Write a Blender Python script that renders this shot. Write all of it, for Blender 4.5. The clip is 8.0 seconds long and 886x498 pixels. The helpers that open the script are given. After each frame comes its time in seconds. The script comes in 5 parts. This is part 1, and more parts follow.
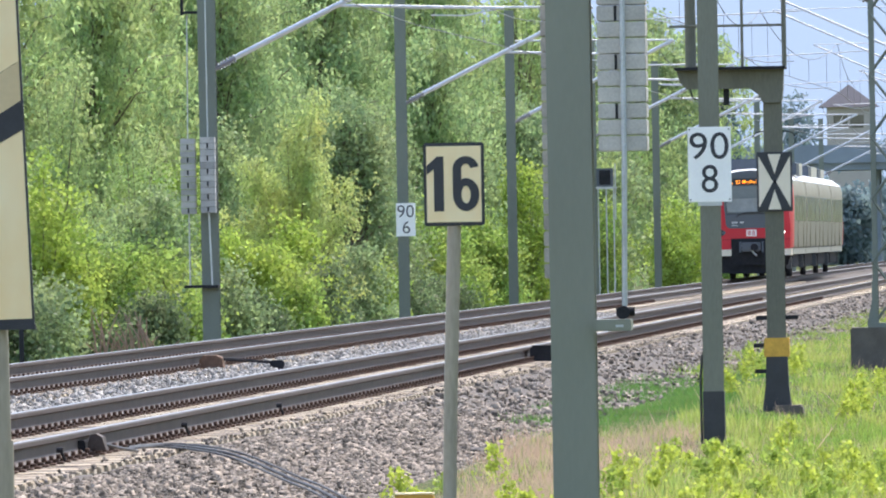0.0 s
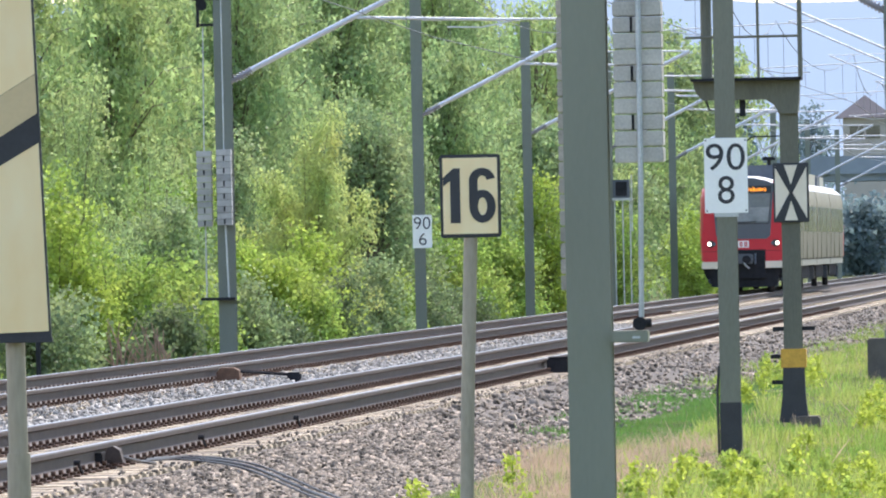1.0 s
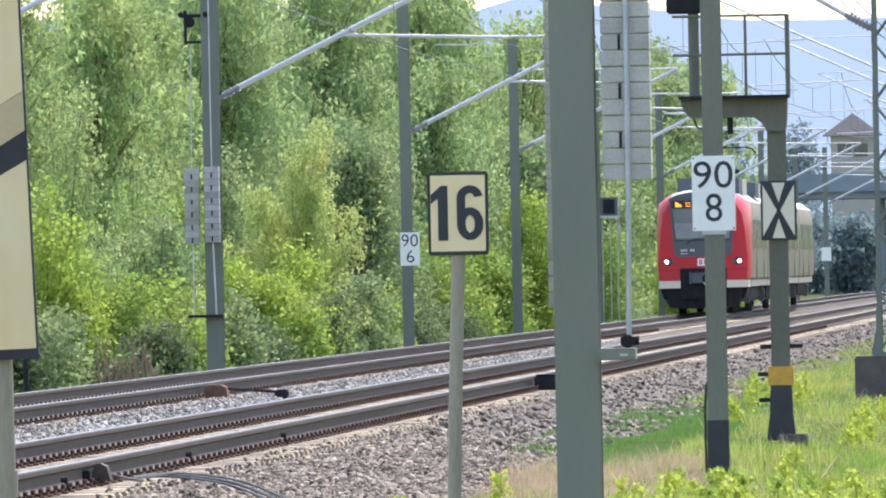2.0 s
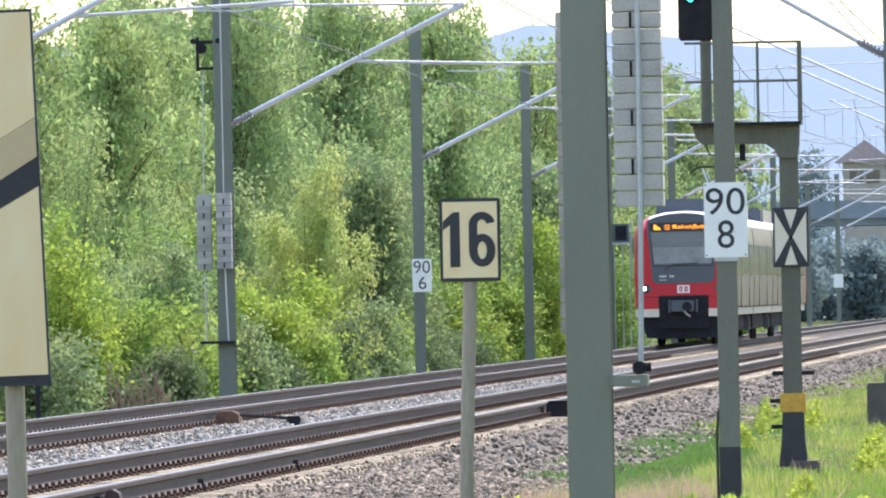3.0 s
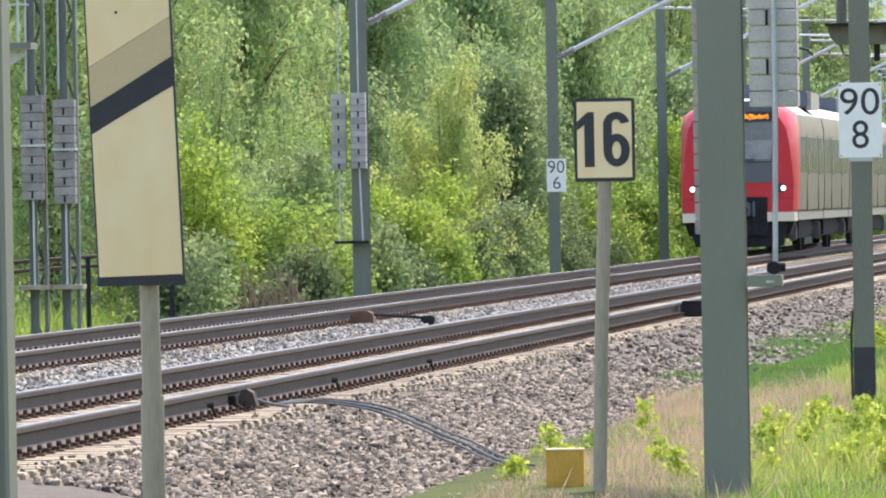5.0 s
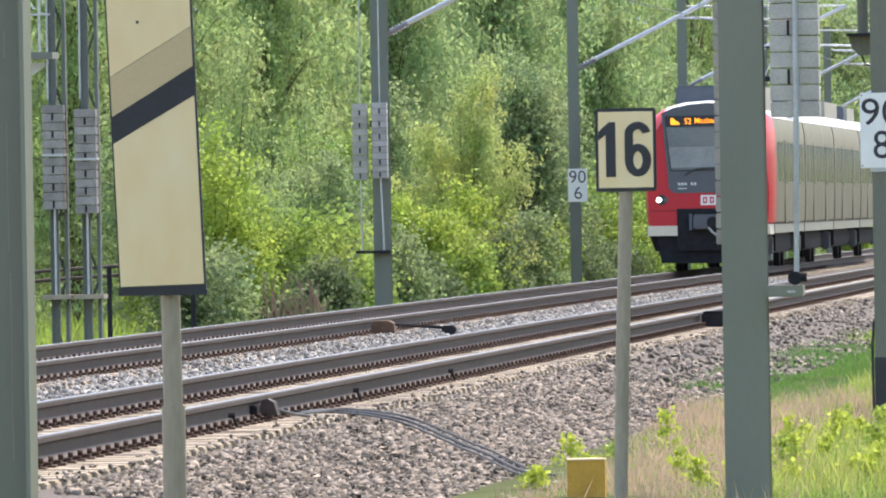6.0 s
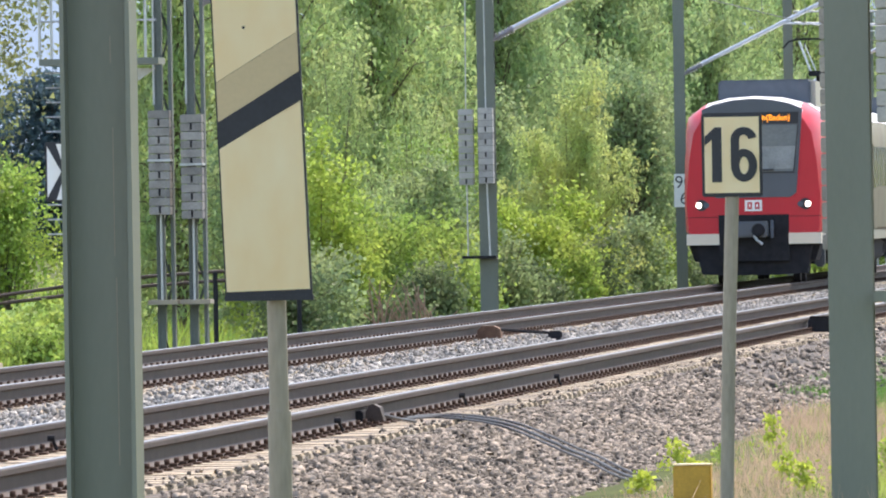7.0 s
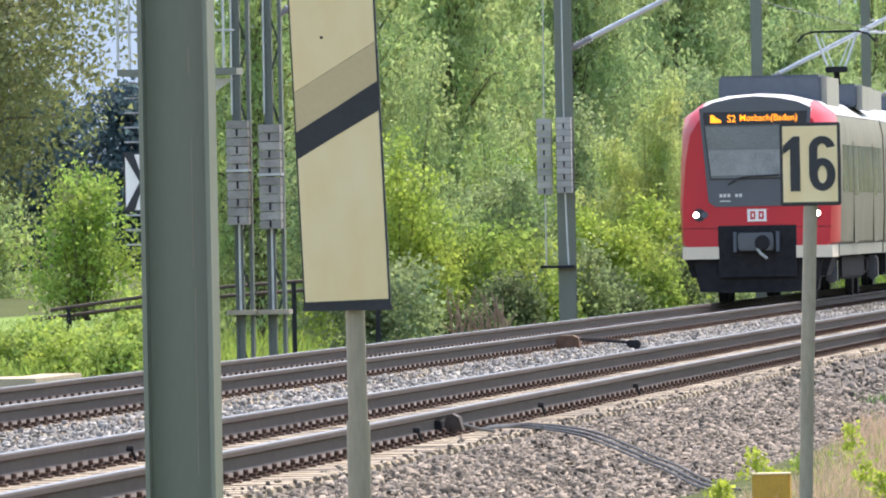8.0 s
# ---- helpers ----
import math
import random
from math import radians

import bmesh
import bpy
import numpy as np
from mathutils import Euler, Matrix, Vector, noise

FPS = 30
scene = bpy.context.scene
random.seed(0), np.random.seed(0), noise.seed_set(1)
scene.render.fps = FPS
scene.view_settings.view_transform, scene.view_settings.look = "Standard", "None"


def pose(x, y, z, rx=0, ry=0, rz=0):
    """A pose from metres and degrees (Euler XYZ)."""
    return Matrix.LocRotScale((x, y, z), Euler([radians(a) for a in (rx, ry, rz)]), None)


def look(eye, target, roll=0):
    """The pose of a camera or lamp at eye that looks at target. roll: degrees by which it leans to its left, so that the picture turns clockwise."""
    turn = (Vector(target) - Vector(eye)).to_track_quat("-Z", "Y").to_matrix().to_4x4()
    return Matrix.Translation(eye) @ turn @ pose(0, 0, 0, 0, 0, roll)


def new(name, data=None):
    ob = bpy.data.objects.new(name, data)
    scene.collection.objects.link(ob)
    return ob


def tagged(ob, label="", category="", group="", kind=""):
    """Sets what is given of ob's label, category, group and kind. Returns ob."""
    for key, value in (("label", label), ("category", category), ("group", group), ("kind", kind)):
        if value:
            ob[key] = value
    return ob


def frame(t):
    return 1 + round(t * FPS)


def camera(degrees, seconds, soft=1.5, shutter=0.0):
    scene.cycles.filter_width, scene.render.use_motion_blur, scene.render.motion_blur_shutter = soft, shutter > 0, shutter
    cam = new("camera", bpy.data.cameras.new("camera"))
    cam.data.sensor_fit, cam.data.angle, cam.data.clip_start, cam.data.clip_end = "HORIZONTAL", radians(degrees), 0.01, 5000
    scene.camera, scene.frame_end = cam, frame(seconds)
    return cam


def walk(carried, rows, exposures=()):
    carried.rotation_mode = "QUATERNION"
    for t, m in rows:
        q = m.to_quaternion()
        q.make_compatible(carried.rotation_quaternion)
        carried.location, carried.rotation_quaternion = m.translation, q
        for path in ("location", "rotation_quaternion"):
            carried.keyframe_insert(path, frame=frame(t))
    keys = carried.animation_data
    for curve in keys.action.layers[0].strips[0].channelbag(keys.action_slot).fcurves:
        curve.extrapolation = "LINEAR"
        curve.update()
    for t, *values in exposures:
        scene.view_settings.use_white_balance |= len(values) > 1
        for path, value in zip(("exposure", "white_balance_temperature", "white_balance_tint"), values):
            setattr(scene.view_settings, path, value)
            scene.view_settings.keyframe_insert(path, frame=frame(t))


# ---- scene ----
cam = camera(4.276, 8.0, soft=2.0)
EYE = (0.0, 0.0, 1.40)  # metres above the rail heads; the tracks run along y
# seconds, yaw to the left, pitch, roll
ROWS = [
    (0.0, 3.3695, -0.0295, 1.031),
    (0.5, 3.4184, -0.0160, 1.020),
    (1.0, 3.4494, 0.0289, 1.173),
    (1.5, 3.4041, 0.0915, 1.129),
    (1.7, 3.3879, 0.0952, 1.122),
    (2.8, 3.4207, 0.2132, 1.084),
    (3.0, 3.4477, 0.2408, 1.077),
    (3.5, 3.5839, 0.3044, 1.014),
    (4.0, 3.7297, 0.1962, 0.922),
    (4.5, 3.9586, -0.1816, 1.055),
    (4.7, 4.0428, -0.2365, 1.045),
    (5.8, 4.1499, -0.1888, 0.992),
    (6.0, 4.1991, -0.1814, 0.982),
    (6.5, 4.3486, -0.1741, 0.957),
    (6.8, 4.5996, -0.1650, 0.972),
    (7.0, 4.7112, -0.1474, 0.982),
    (7.2, 4.8273, -0.1355, 1.017),
    (7.5, 4.9713, -0.1171, 1.070),
    (8.0, 5.0897, -0.0937, 1.095),
]
walk(cam, [(t, pose(*EYE, 90 + pitch, roll, yaw)) for t, yaw, pitch, roll in ROWS], exposures=[(0.0, 1.46, 6850, 13), (3.5, 1.48, 6950, 13), (4.5, 1.46, 7250, 14), (8.0, 1.44, 7250, 14)])

# ---- light ----
SUN_EL, SUN_AZ = 60.0, 22.0  # azimuth clockwise from +y
world = bpy.data.worlds.new("sky")
scene.world = world
world.use_nodes = True
wn = world.node_tree.nodes
sky = wn.new("ShaderNodeTexSky")
sky.sky_type, sky.sun_disc = "NISHITA", False
sky.sun_elevation, sky.sun_rotation = radians(SUN_EL), radians(SUN_AZ)
sky.air_density, sky.dust_density, sky.ozone_density = 1.0, 1.2, 1.0
world.node_tree.links.new(sky.outputs[0], wn["Background"].inputs[0])
wn["Background"].inputs[1].default_value = 0.15
sun = new("sun", bpy.data.lights.new("sun", "SUN"))
sun.data.energy, sun.data.angle, sun.data.color = 2.1, radians(0.6), (1.0, 0.95, 0.87)
toward = Vector((math.sin(radians(SUN_AZ)) * math.cos(radians(SUN_EL)), math.cos(radians(SUN_AZ)) * math.cos(radians(SUN_EL)), math.sin(radians(SUN_EL))))
sun.matrix_world = look(toward * 50, (0, 0, 0))


# ---- materials ----
def material(name, color, rough=0.6, metal=0.0, var=0.25, scale=6.0, bump=0.15, fine=60.0, random_hue=0.0, second=None, spec=0.5, stretch=(1, 1, 1)):
    """A surface with two scales of variation and a fine relief. second: a colour that breaks through in patches."""
    m = bpy.data.materials.new(name)
    m.use_nodes = True
    t = m.node_tree
    n, l = t.nodes, t.links
    b = n["Principled BSDF"]
    b.inputs["Roughness"].default_value, b.inputs["Metallic"].default_value = rough, metal
    b.inputs["Specular IOR Level"].default_value = spec
    co = n.new("ShaderNodeTexCoord")
    mp = n.new("ShaderNodeMapping")
    mp.inputs["Scale"].default_value = stretch
    l.new(co.outputs["Object"], mp.inputs[0])
    big, small = n.new("ShaderNodeTexNoise"), n.new("ShaderNodeTexNoise")
    big.inputs["Scale"].default_value, small.inputs["Scale"].default_value = scale, fine
    big.inputs["Detail"].default_value, small.inputs["Detail"].default_value = 4, 3
    l.new(mp.outputs[0], big.inputs[0])
    l.new(mp.outputs[0], small.inputs[0])
    ramp = n.new("ShaderNodeValToRGB")
    lo = [max(0, c * (1 - var)) for c in color]
    hi = [min(1, c * (1 + var)) for c in color]
    if second:
        hi = second
    ramp.color_ramp.elements[0].position, ramp.color_ramp.elements[1].position = 0.32, 0.72
    ramp.color_ramp.elements[0].color, ramp.color_ramp.elements[1].color = (*lo, 1), (*hi, 1)
    add = n.new("ShaderNodeMath")
    add.operation = "MULTIPLY_ADD"
    add.inputs[1].default_value = 0.45
    l.new(small.outputs["Fac"], add.inputs[0])
    half = n.new("ShaderNodeMath")
    half.operation = "MULTIPLY_ADD"
    half.inputs[1].default_value, half.inputs[2].default_value = 0.55, 0.0
    l.new(big.outputs["Fac"], half.inputs[0])
    l.new(half.outputs[0], add.inputs[2])
    l.new(add.outputs[0], ramp.inputs[0])
    out = ramp.outputs[0]
    if random_hue:
        info = n.new("ShaderNodeObjectInfo") if random_hue < 0 else n.new("ShaderNodeNewGeometry")
        rnd = info.outputs["Random"] if random_hue < 0 else info.outputs["Random Per Island"]
        hsv = n.new("ShaderNodeHueSaturation")
        mv = n.new("ShaderNodeMapRange")
        mv.inputs["To Min"].default_value, mv.inputs["To Max"].default_value = 1 - abs(random_hue), 1 + abs(random_hue)
        l.new(rnd, mv.inputs[0])
        l.new(mv.outputs[0], hsv.inputs["Value"])
        l.new(out, hsv.inputs["Color"])
        out = hsv.outputs[0]
    l.new(out, b.inputs["Base Color"])
    if bump:
        bp = n.new("ShaderNodeBump")
        bp.inputs["Strength"].default_value, bp.inputs["Distance"].default_value = bump, 0.01
        l.new(small.outputs["Fac"], bp.inputs["Height"])
        l.new(bp.outputs[0], b.inputs["Normal"])
    return m


def leaf_material(name, color, spread=0.35, warm=0.025, through_part=0.55):
    """Thin leaves: diffuse and see-through light, each leaf with its own shade."""
    m = bpy.data.materials.new(name)
    m.use_nodes = True
    t = m.node_tree
    n, l = t.nodes, t.links
    n.remove(n["Principled BSDF"])
    geo = n.new("ShaderNodeNewGeometry")
    co = n.new("ShaderNodeTexCoord")
    no = n.new("ShaderNodeTexNoise")
    no.inputs["Scale"].default_value = 0.9
    l.new(co.outputs["Object"], no.inputs[0])
    hsv = n.new("ShaderNodeHueSaturation")
    hsv.inputs["Color"].default_value = (*color, 1)
    mv, mh = n.new("ShaderNodeMapRange"), n.new("ShaderNodeMapRange")
    mv.inputs["To Min"].default_value, mv.inputs["To Max"].default_value = 1 - spread, 1 + spread
    mh.inputs["From Min"].default_value, mh.inputs["From Max"].default_value = 0.3, 0.7
    mh.inputs["To Min"].default_value, mh.inputs["To Max"].default_value = 0.5 - warm, 0.5 + warm
    l.new(geo.outputs["Random Per Island"], mv.inputs[0])
    l.new(no.outputs["Fac"], mh.inputs[0])
    l.new(mv.outputs[0], hsv.inputs["Value"])
    l.new(mh.outputs[0], hsv.inputs["Hue"])
    d, tr, mx = n.new("ShaderNodeBsdfDiffuse"), n.new("ShaderNodeBsdfTranslucent"), n.new("ShaderNodeMixShader")
    gl, mg = n.new("ShaderNodeBsdfGlossy"), n.new("ShaderNodeMixShader")
    gl.inputs["Roughness"].default_value = 0.45
    mx.inputs[0].default_value, mg.inputs[0].default_value = through_part, 0.02
    l.new(hsv.outputs[0], d.inputs[0])
    l.new(hsv.outputs[0], tr.inputs[0])
    l.new(d.outputs[0], mx.inputs[1])
    l.new(tr.outputs[0], mx.inputs[2])
    l.new(mx.outputs[0], mg.inputs[1])
    l.new(gl.outputs[0], mg.inputs[2])
    l.new(mg.outputs[0], n["Material Output"].inputs[0])
    return m


def glow(name, color, strength):
    m = bpy.data.materials.new(name)
    m.use_nodes = True
    b = m.node_tree.nodes["Principled BSDF"]
    b.inputs["Base Color"].default_value = (*color, 1)
    b.inputs["Emission Color"].default_value = (*color, 1)
    b.inputs["Emission Strength"].default_value = strength
    return m


M_BALLAST = material("crushed_stone_bed", (0.11, 0.092, 0.076), 0.9, var=0.5, scale=14, bump=0.8, fine=45)
M_STONE = material("crushed_stone", (0.225, 0.187, 0.152), 0.85, var=0.4, scale=1.2, bump=0.2, fine=70, random_hue=0.85)
M_STONE_PALE = material("pale_crushed_stone", (0.31, 0.295, 0.275), 0.85, var=0.35, scale=1.2, bump=0.2, fine=70, random_hue=0.45)
# darker stone for the gaps between sleepers
M_CRIB = material("dark_crushed_stone", (0.13, 0.105, 0.085), 0.9, var=0.6, scale=18, bump=1.0, fine=40)
M_EARTH = material("earth", (0.09, 0.10, 0.045), 0.95, var=0.4, scale=0.8, bump=0.5, fine=12, second=(0.12, 0.15, 0.05), spec=0.05)
M_FIELD = material("field", (0.17, 0.26, 0.07), 0.95, var=0.3, scale=0.05, bump=0.3, fine=3, spec=0.05)
M_RAIL_SIDE = material("rusty_rail_steel", (0.062, 0.044, 0.037), 0.75, 0.1, var=0.35, scale=3, fine=40)
M_RAIL_TOP = material("polished_rail_steel", (0.17, 0.18, 0.20), 0.45, 0.7, var=0.1, scale=2, bump=0.02)
M_SLEEPER = material("pale_concrete", (0.55, 0.45, 0.32), 0.85, var=0.2, scale=4, fine=40, random_hue=-0.12)
M_RUST = material("flaky_rust", (0.17, 0.095, 0.06), 0.85, var=0.4, scale=9, bump=0.4)
M_CLIP = material("rusty_clip", (0.10, 0.055, 0.038), 0.7, 0.3, var=0.4, scale=8)
M_MAST = material("grey_green_mast_paint", (0.215, 0.225, 0.175), 0.5, var=0.06, scale=2.5, bump=0.02, stretch=(1, 1, 0.25))
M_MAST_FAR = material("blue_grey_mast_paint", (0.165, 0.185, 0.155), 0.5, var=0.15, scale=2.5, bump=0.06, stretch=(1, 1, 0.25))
M_MAST_SLIM = material("weathered_green_mast_paint", (0.175, 0.178, 0.135), 0.5, var=0.15, scale=2.5, bump=0.04, stretch=(1, 1, 0.25))
M_LATTICE = material("dark_green_lattice_paint", (0.115, 0.135, 0.12), 0.55, var=0.3, scale=3, bump=0.08, stretch=(1, 1, 0.25))
M_OLIVE = material("weathered_olive_steel_paint", (0.135, 0.132, 0.098), 0.6, var=0.25, scale=3, bump=0.08, stretch=(1, 1, 0.25))
M_ZINC = material("galvanised_steel", (0.50, 0.52, 0.53), 0.45, 0.5, var=0.18, scale=5, bump=0.05)
M_POST = material("weathered_zinc_post", (0.38, 0.325, 0.245), 0.6, 0.25, var=0.2, scale=4, bump=0.1, stretch=(1, 1, 0.2))
M_TUBE = material("pale_aluminium_tube", (0.62, 0.64, 0.68), 0.4, 0.35, var=0.12, scale=4, bump=0.04)
M_WIRE = material("weathered_copper_wire", (0.11, 0.12, 0.125), 0.6, 0.0, var=0.2)
M_INSUL = material("insulator_glaze", (0.30, 0.29, 0.32), 0.25, var=0.2)
M_WEIGHT = material("cast_weight", (0.45, 0.435, 0.42), 0.8, var=0.25, scale=6, bump=0.3, random_hue=-0.18)
# darker, browner grey than cast_weight, for the channel masts
M_WEIGHT_DARK = material("dark_cast_weight", (0.31, 0.29, 0.27), 0.85, var=0.3, scale=6, bump=0.3, random_hue=-0.18)
M_WEIGHT_PALE = material("pale_concrete_weight", (0.53, 0.495, 0.445), 0.8, var=0.25, scale=5, bump=0.3, random_hue=-0.12)
M_CREAM = material("faded_cream_board", (0.93, 0.68, 0.35), 0.55, var=0.03, scale=2.2, bump=0.0, fine=9, second=(0.95, 0.79, 0.50), stretch=(1, 1, 0.6))
M_WHITE = material("white_enamel", (0.93, 0.92, 0.89), 0.4, var=0.05, scale=5, bump=0.02)
M_BLACK = material("black_enamel", (0.025, 0.027, 0.035), 0.5, var=0.25, scale=6, bump=0.03)
M_PALE = material("weathered_pale_board", (0.80, 0.70, 0.56), 0.55, var=0.06, scale=3, bump=0.02)
M_DULL = material("dull_cream_stripe", (0.64, 0.49, 0.28), 0.6, var=0.06, scale=3, bump=0.02)
M_YELLOW = material("yellow_paint", (0.66, 0.36, 0.05), 0.6, var=0.2, scale=8)
M_CONC = material("dark_concrete", (0.13, 0.112, 0.095), 0.9, var=0.3, scale=4, bump=0.4)
# far bridge concrete, with the blue of distance haze mixed into its colour
M_FARCONC = material("haze_blue_concrete", (0.24, 0.28, 0.32), 0.9, var=0.2, scale=0.4, bump=0.2)
M_CABLE = material("cable_sheath", (0.038, 0.038, 0.042), 0.6, var=0.25)
M_IRON = material("dark_iron", (0.026, 0.026, 0.030), 0.85, 0.0, var=0.4, spec=0.2)
M_PIPE = material("brown_painted_pipe", (0.075, 0.05, 0.04), 0.7, var=0.35, scale=5)
M_BROWN = material("dead_stalk", (0.36, 0.23, 0.16), 0.9, var=0.3)
M_BARK = material("bark", (0.14, 0.11, 0.085), 0.9, var=0.4, scale=6, bump=0.8, fine=25, stretch=(1, 1, 0.2))
M_RED = material("traffic_red_paint", (0.62, 0.012, 0.03), 0.4, var=0.08, scale=2, bump=0.01)
M_GREY = material("dark_grey_paint", (0.085, 0.10, 0.125), 0.35, var=0.1, scale=2, bump=0.01)
# tan mirrored in the light grey side is mixed into its base colour
M_SIDE = material("grey_paint_tan_reflection", (0.175, 0.16, 0.12), 0.45, 0.0, var=0.35, scale=0.9, bump=0.02, spec=0.3)
M_SILL = material("pale_grey_sill_paint", (0.36, 0.35, 0.31), 0.4, var=0.15, scale=1.5)
M_ROOF = material("pale_roof_paint", (0.66, 0.66, 0.66), 0.4, var=0.12, scale=2)
M_ROOFBOX = material("roof_box_grey", (0.085, 0.105, 0.135), 0.55, var=0.15)
M_GLASS = material("dark_glass", (0.12, 0.115, 0.095), 0.12, var=0.2, scale=1.5, bump=0.0)
# glass lightened to grey-blue, which paints in the reflection on the windscreen
M_SCREEN = material("windscreen_reflection_tint", (0.15, 0.18, 0.20), 0.06, var=0.3, scale=1.2, bump=0.0, stretch=(0.3, 1, 1))
M_BLIND = material("cab_interior_grey", (0.25, 0.28, 0.30), 0.2, var=0.4, scale=2.0, bump=0.0)
M_LED = glow("amber_display", (1.0, 0.33, 0.02), 0.75)
M_LAMP = glow("headlamp", (1.0, 0.96, 0.85), 2.5)
M_GREEN_LAMP = glow("green_signal_lamp", (0.03, 0.6, 0.6), 1.0)
M_LEAF = {
    "willow": leaf_material("willow_leaves", (0.365, 0.465, 0.19), spread=0.3),
    "dark": leaf_material("dark_leaves", (0.30, 0.39, 0.185), spread=0.3),
    "lime": leaf_material("lime_green_leaves", (0.365, 0.475, 0.10), spread=0.25, warm=0.012),
    "silver": leaf_material("pale_grey_green_leaves", (0.47, 0.54, 0.20), spread=0.25),
    "bright": leaf_material("fresh_green_leaves", (0.31, 0.43, 0.105), spread=0.3),
    # shade in the gaps between bushes is painted into this leaf colour
    "shade": leaf_material("shade_darkened_leaves", (0.27, 0.355, 0.165), spread=0.3),
    "olive": leaf_material("olive_brown_leaves", (0.235, 0.265, 0.115)),
    # copy of the willow leaves, darkened for willows standing in shade
    "deepwillow": leaf_material("shade_toned_willow_leaves", (0.315, 0.42, 0.185), spread=0.3),
    # farthest trees: pale blue haze painted into the leaf colour
    "mist": leaf_material("haze_pale_leaves", (0.19, 0.26, 0.27), spread=0.15),
    "weed": leaf_material("yellow_green_weed_leaves", (0.48, 0.56, 0.10), spread=0.2, warm=0.01, through_part=0.6),
    # darkest leaves: shade at the foot of the bushes is in the colour
    "deep": leaf_material("shade_dark_undergrowth", (0.155, 0.215, 0.10), spread=0.3),
    # far wood and trees: blue of the haze painted into the leaf colour
    "far": leaf_material("haze_blue_leaves", (0.085, 0.14, 0.155), spread=0.2),
}
M_GRASS = leaf_material("fresh_grass", (0.29, 0.40, 0.08), spread=0.4, warm=0.03)
M_GRASS_PALE = leaf_material("yellow_green_grass", (0.40, 0.46, 0.12), spread=0.35, warm=0.03)
M_LAWN = leaf_material("short_dark_grass", (0.13, 0.26, 0.06), spread=0.2, warm=0.02)
M_DRY = leaf_material("dry_grass", (0.53, 0.38, 0.27), spread=0.2, warm=0.015, through_part=0.6)
# blue haze in front of the hills is put in as a faint glow
M_HAZE = bpy.data.materials.new("haze_glow_hills")
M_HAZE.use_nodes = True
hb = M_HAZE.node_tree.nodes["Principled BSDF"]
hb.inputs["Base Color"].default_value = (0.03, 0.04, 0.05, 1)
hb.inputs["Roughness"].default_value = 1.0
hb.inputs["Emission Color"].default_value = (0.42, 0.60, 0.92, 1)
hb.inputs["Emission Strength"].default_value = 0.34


# ---- building blocks ----
def part(name, bm, mat, parent=None, label="", smooth=False):
    me = bpy.data.meshes.new(name)
    bmesh.ops.recalc_face_normals(bm, faces=bm.faces)
    bm.to_mesh(me)
    bm.free()
    me.materials.append(mat)
    if smooth:
        me.polygons.foreach_set("use_smooth", [True] * len(me.polygons))
        me.set_sharp_from_angle(angle=radians(40))
    ob = new(name, me)
    if parent:
        ob.parent = parent
    if label:
        ob["label"] = label
    return ob


def thing(name, label, category, at=(0, 0, 0), group="", kind=""):
    ob = new(name)
    ob.location = at
    return tagged(ob, label, category, group, kind)


def raw(name, co, faces_per, verts_per_face, idx, mat, parent=None):
    """One mesh from whole arrays: fast for leaves, stones and blades."""
    me = bpy.data.meshes.new(name)
    me.vertices.add(len(co))
    me.vertices.foreach_set("co", np.ascontiguousarray(co, dtype=np.float32).ravel())
    me.loops.add(len(idx))
    me.loops.foreach_set("vertex_index", np.ascontiguousarray(idx, dtype=np.int32))
    me.polygons.add(faces_per)
    me.polygons.foreach_set("loop_start", np.arange(0, len(idx), verts_per_face, dtype=np.int32))
    me.update(calc_edges=True)
    me.materials.append(mat)
    ob = new(name, me)
    if parent:
        ob.parent = parent
    return ob


def box(bm, x0, x1, y0, y1, z0, z1, bevel=0.0):
    g = bmesh.ops.create_cube(bm, size=1, matrix=Matrix.LocRotScale(((x0 + x1) / 2, (y0 + y1) / 2, (z0 + z1) / 2), None, (x1 - x0, y1 - y0, z1 - z0)))
    if bevel:
        es = list({e for v in g["verts"] for e in v.link_edges})
        bmesh.ops.bevel(bm, geom=es, offset=bevel, segments=2, affect="EDGES")
    return bm


def tube(bm, points, r, seg=8, r1=None):
    """A round bar along a line of points; r1: its radius at the far end."""
    pts = [Vector(p) for p in points]
    rings = []
    for i, p in enumerate(pts):
        d = (pts[min(i + 1, len(pts) - 1)] - pts[max(i - 1, 0)]).normalized()
        side = d.cross(Vector((0, 0, 1)) if abs(d.z) < 0.9 else Vector((0, 1, 0))).normalized()
        up = side.cross(d)
        rad = r if r1 is None else r + (r1 - r) * i / (len(pts) - 1)
        rings.append([bm.verts.new(p + (side * math.cos(a) + up * math.sin(a)) * rad) for a in [2 * math.pi * k / seg for k in range(seg)]])
    for a, b in zip(rings, rings[1:]):
        for k in range(seg):
            bm.faces.new((a[k], a[(k + 1) % seg], b[(k + 1) % seg], b[k]))
    bm.faces.new(rings[0]), bm.faces.new(rings[-1])
    return bm


def prism(bm, outline, y0, y1):
    """An outline in x and z, pushed from y0 to y1."""
    a = [bm.verts.new((x, y0, z)) for x, z in outline]
    b = [bm.verts.new((x, y1, z)) for x, z in outline]
    bm.faces.new(a), bm.faces.new(b)
    for i in range(len(a)):
        j = (i + 1) % len(a)
        bm.faces.new((a[i], a[j], b[j], b[i]))
    return bm


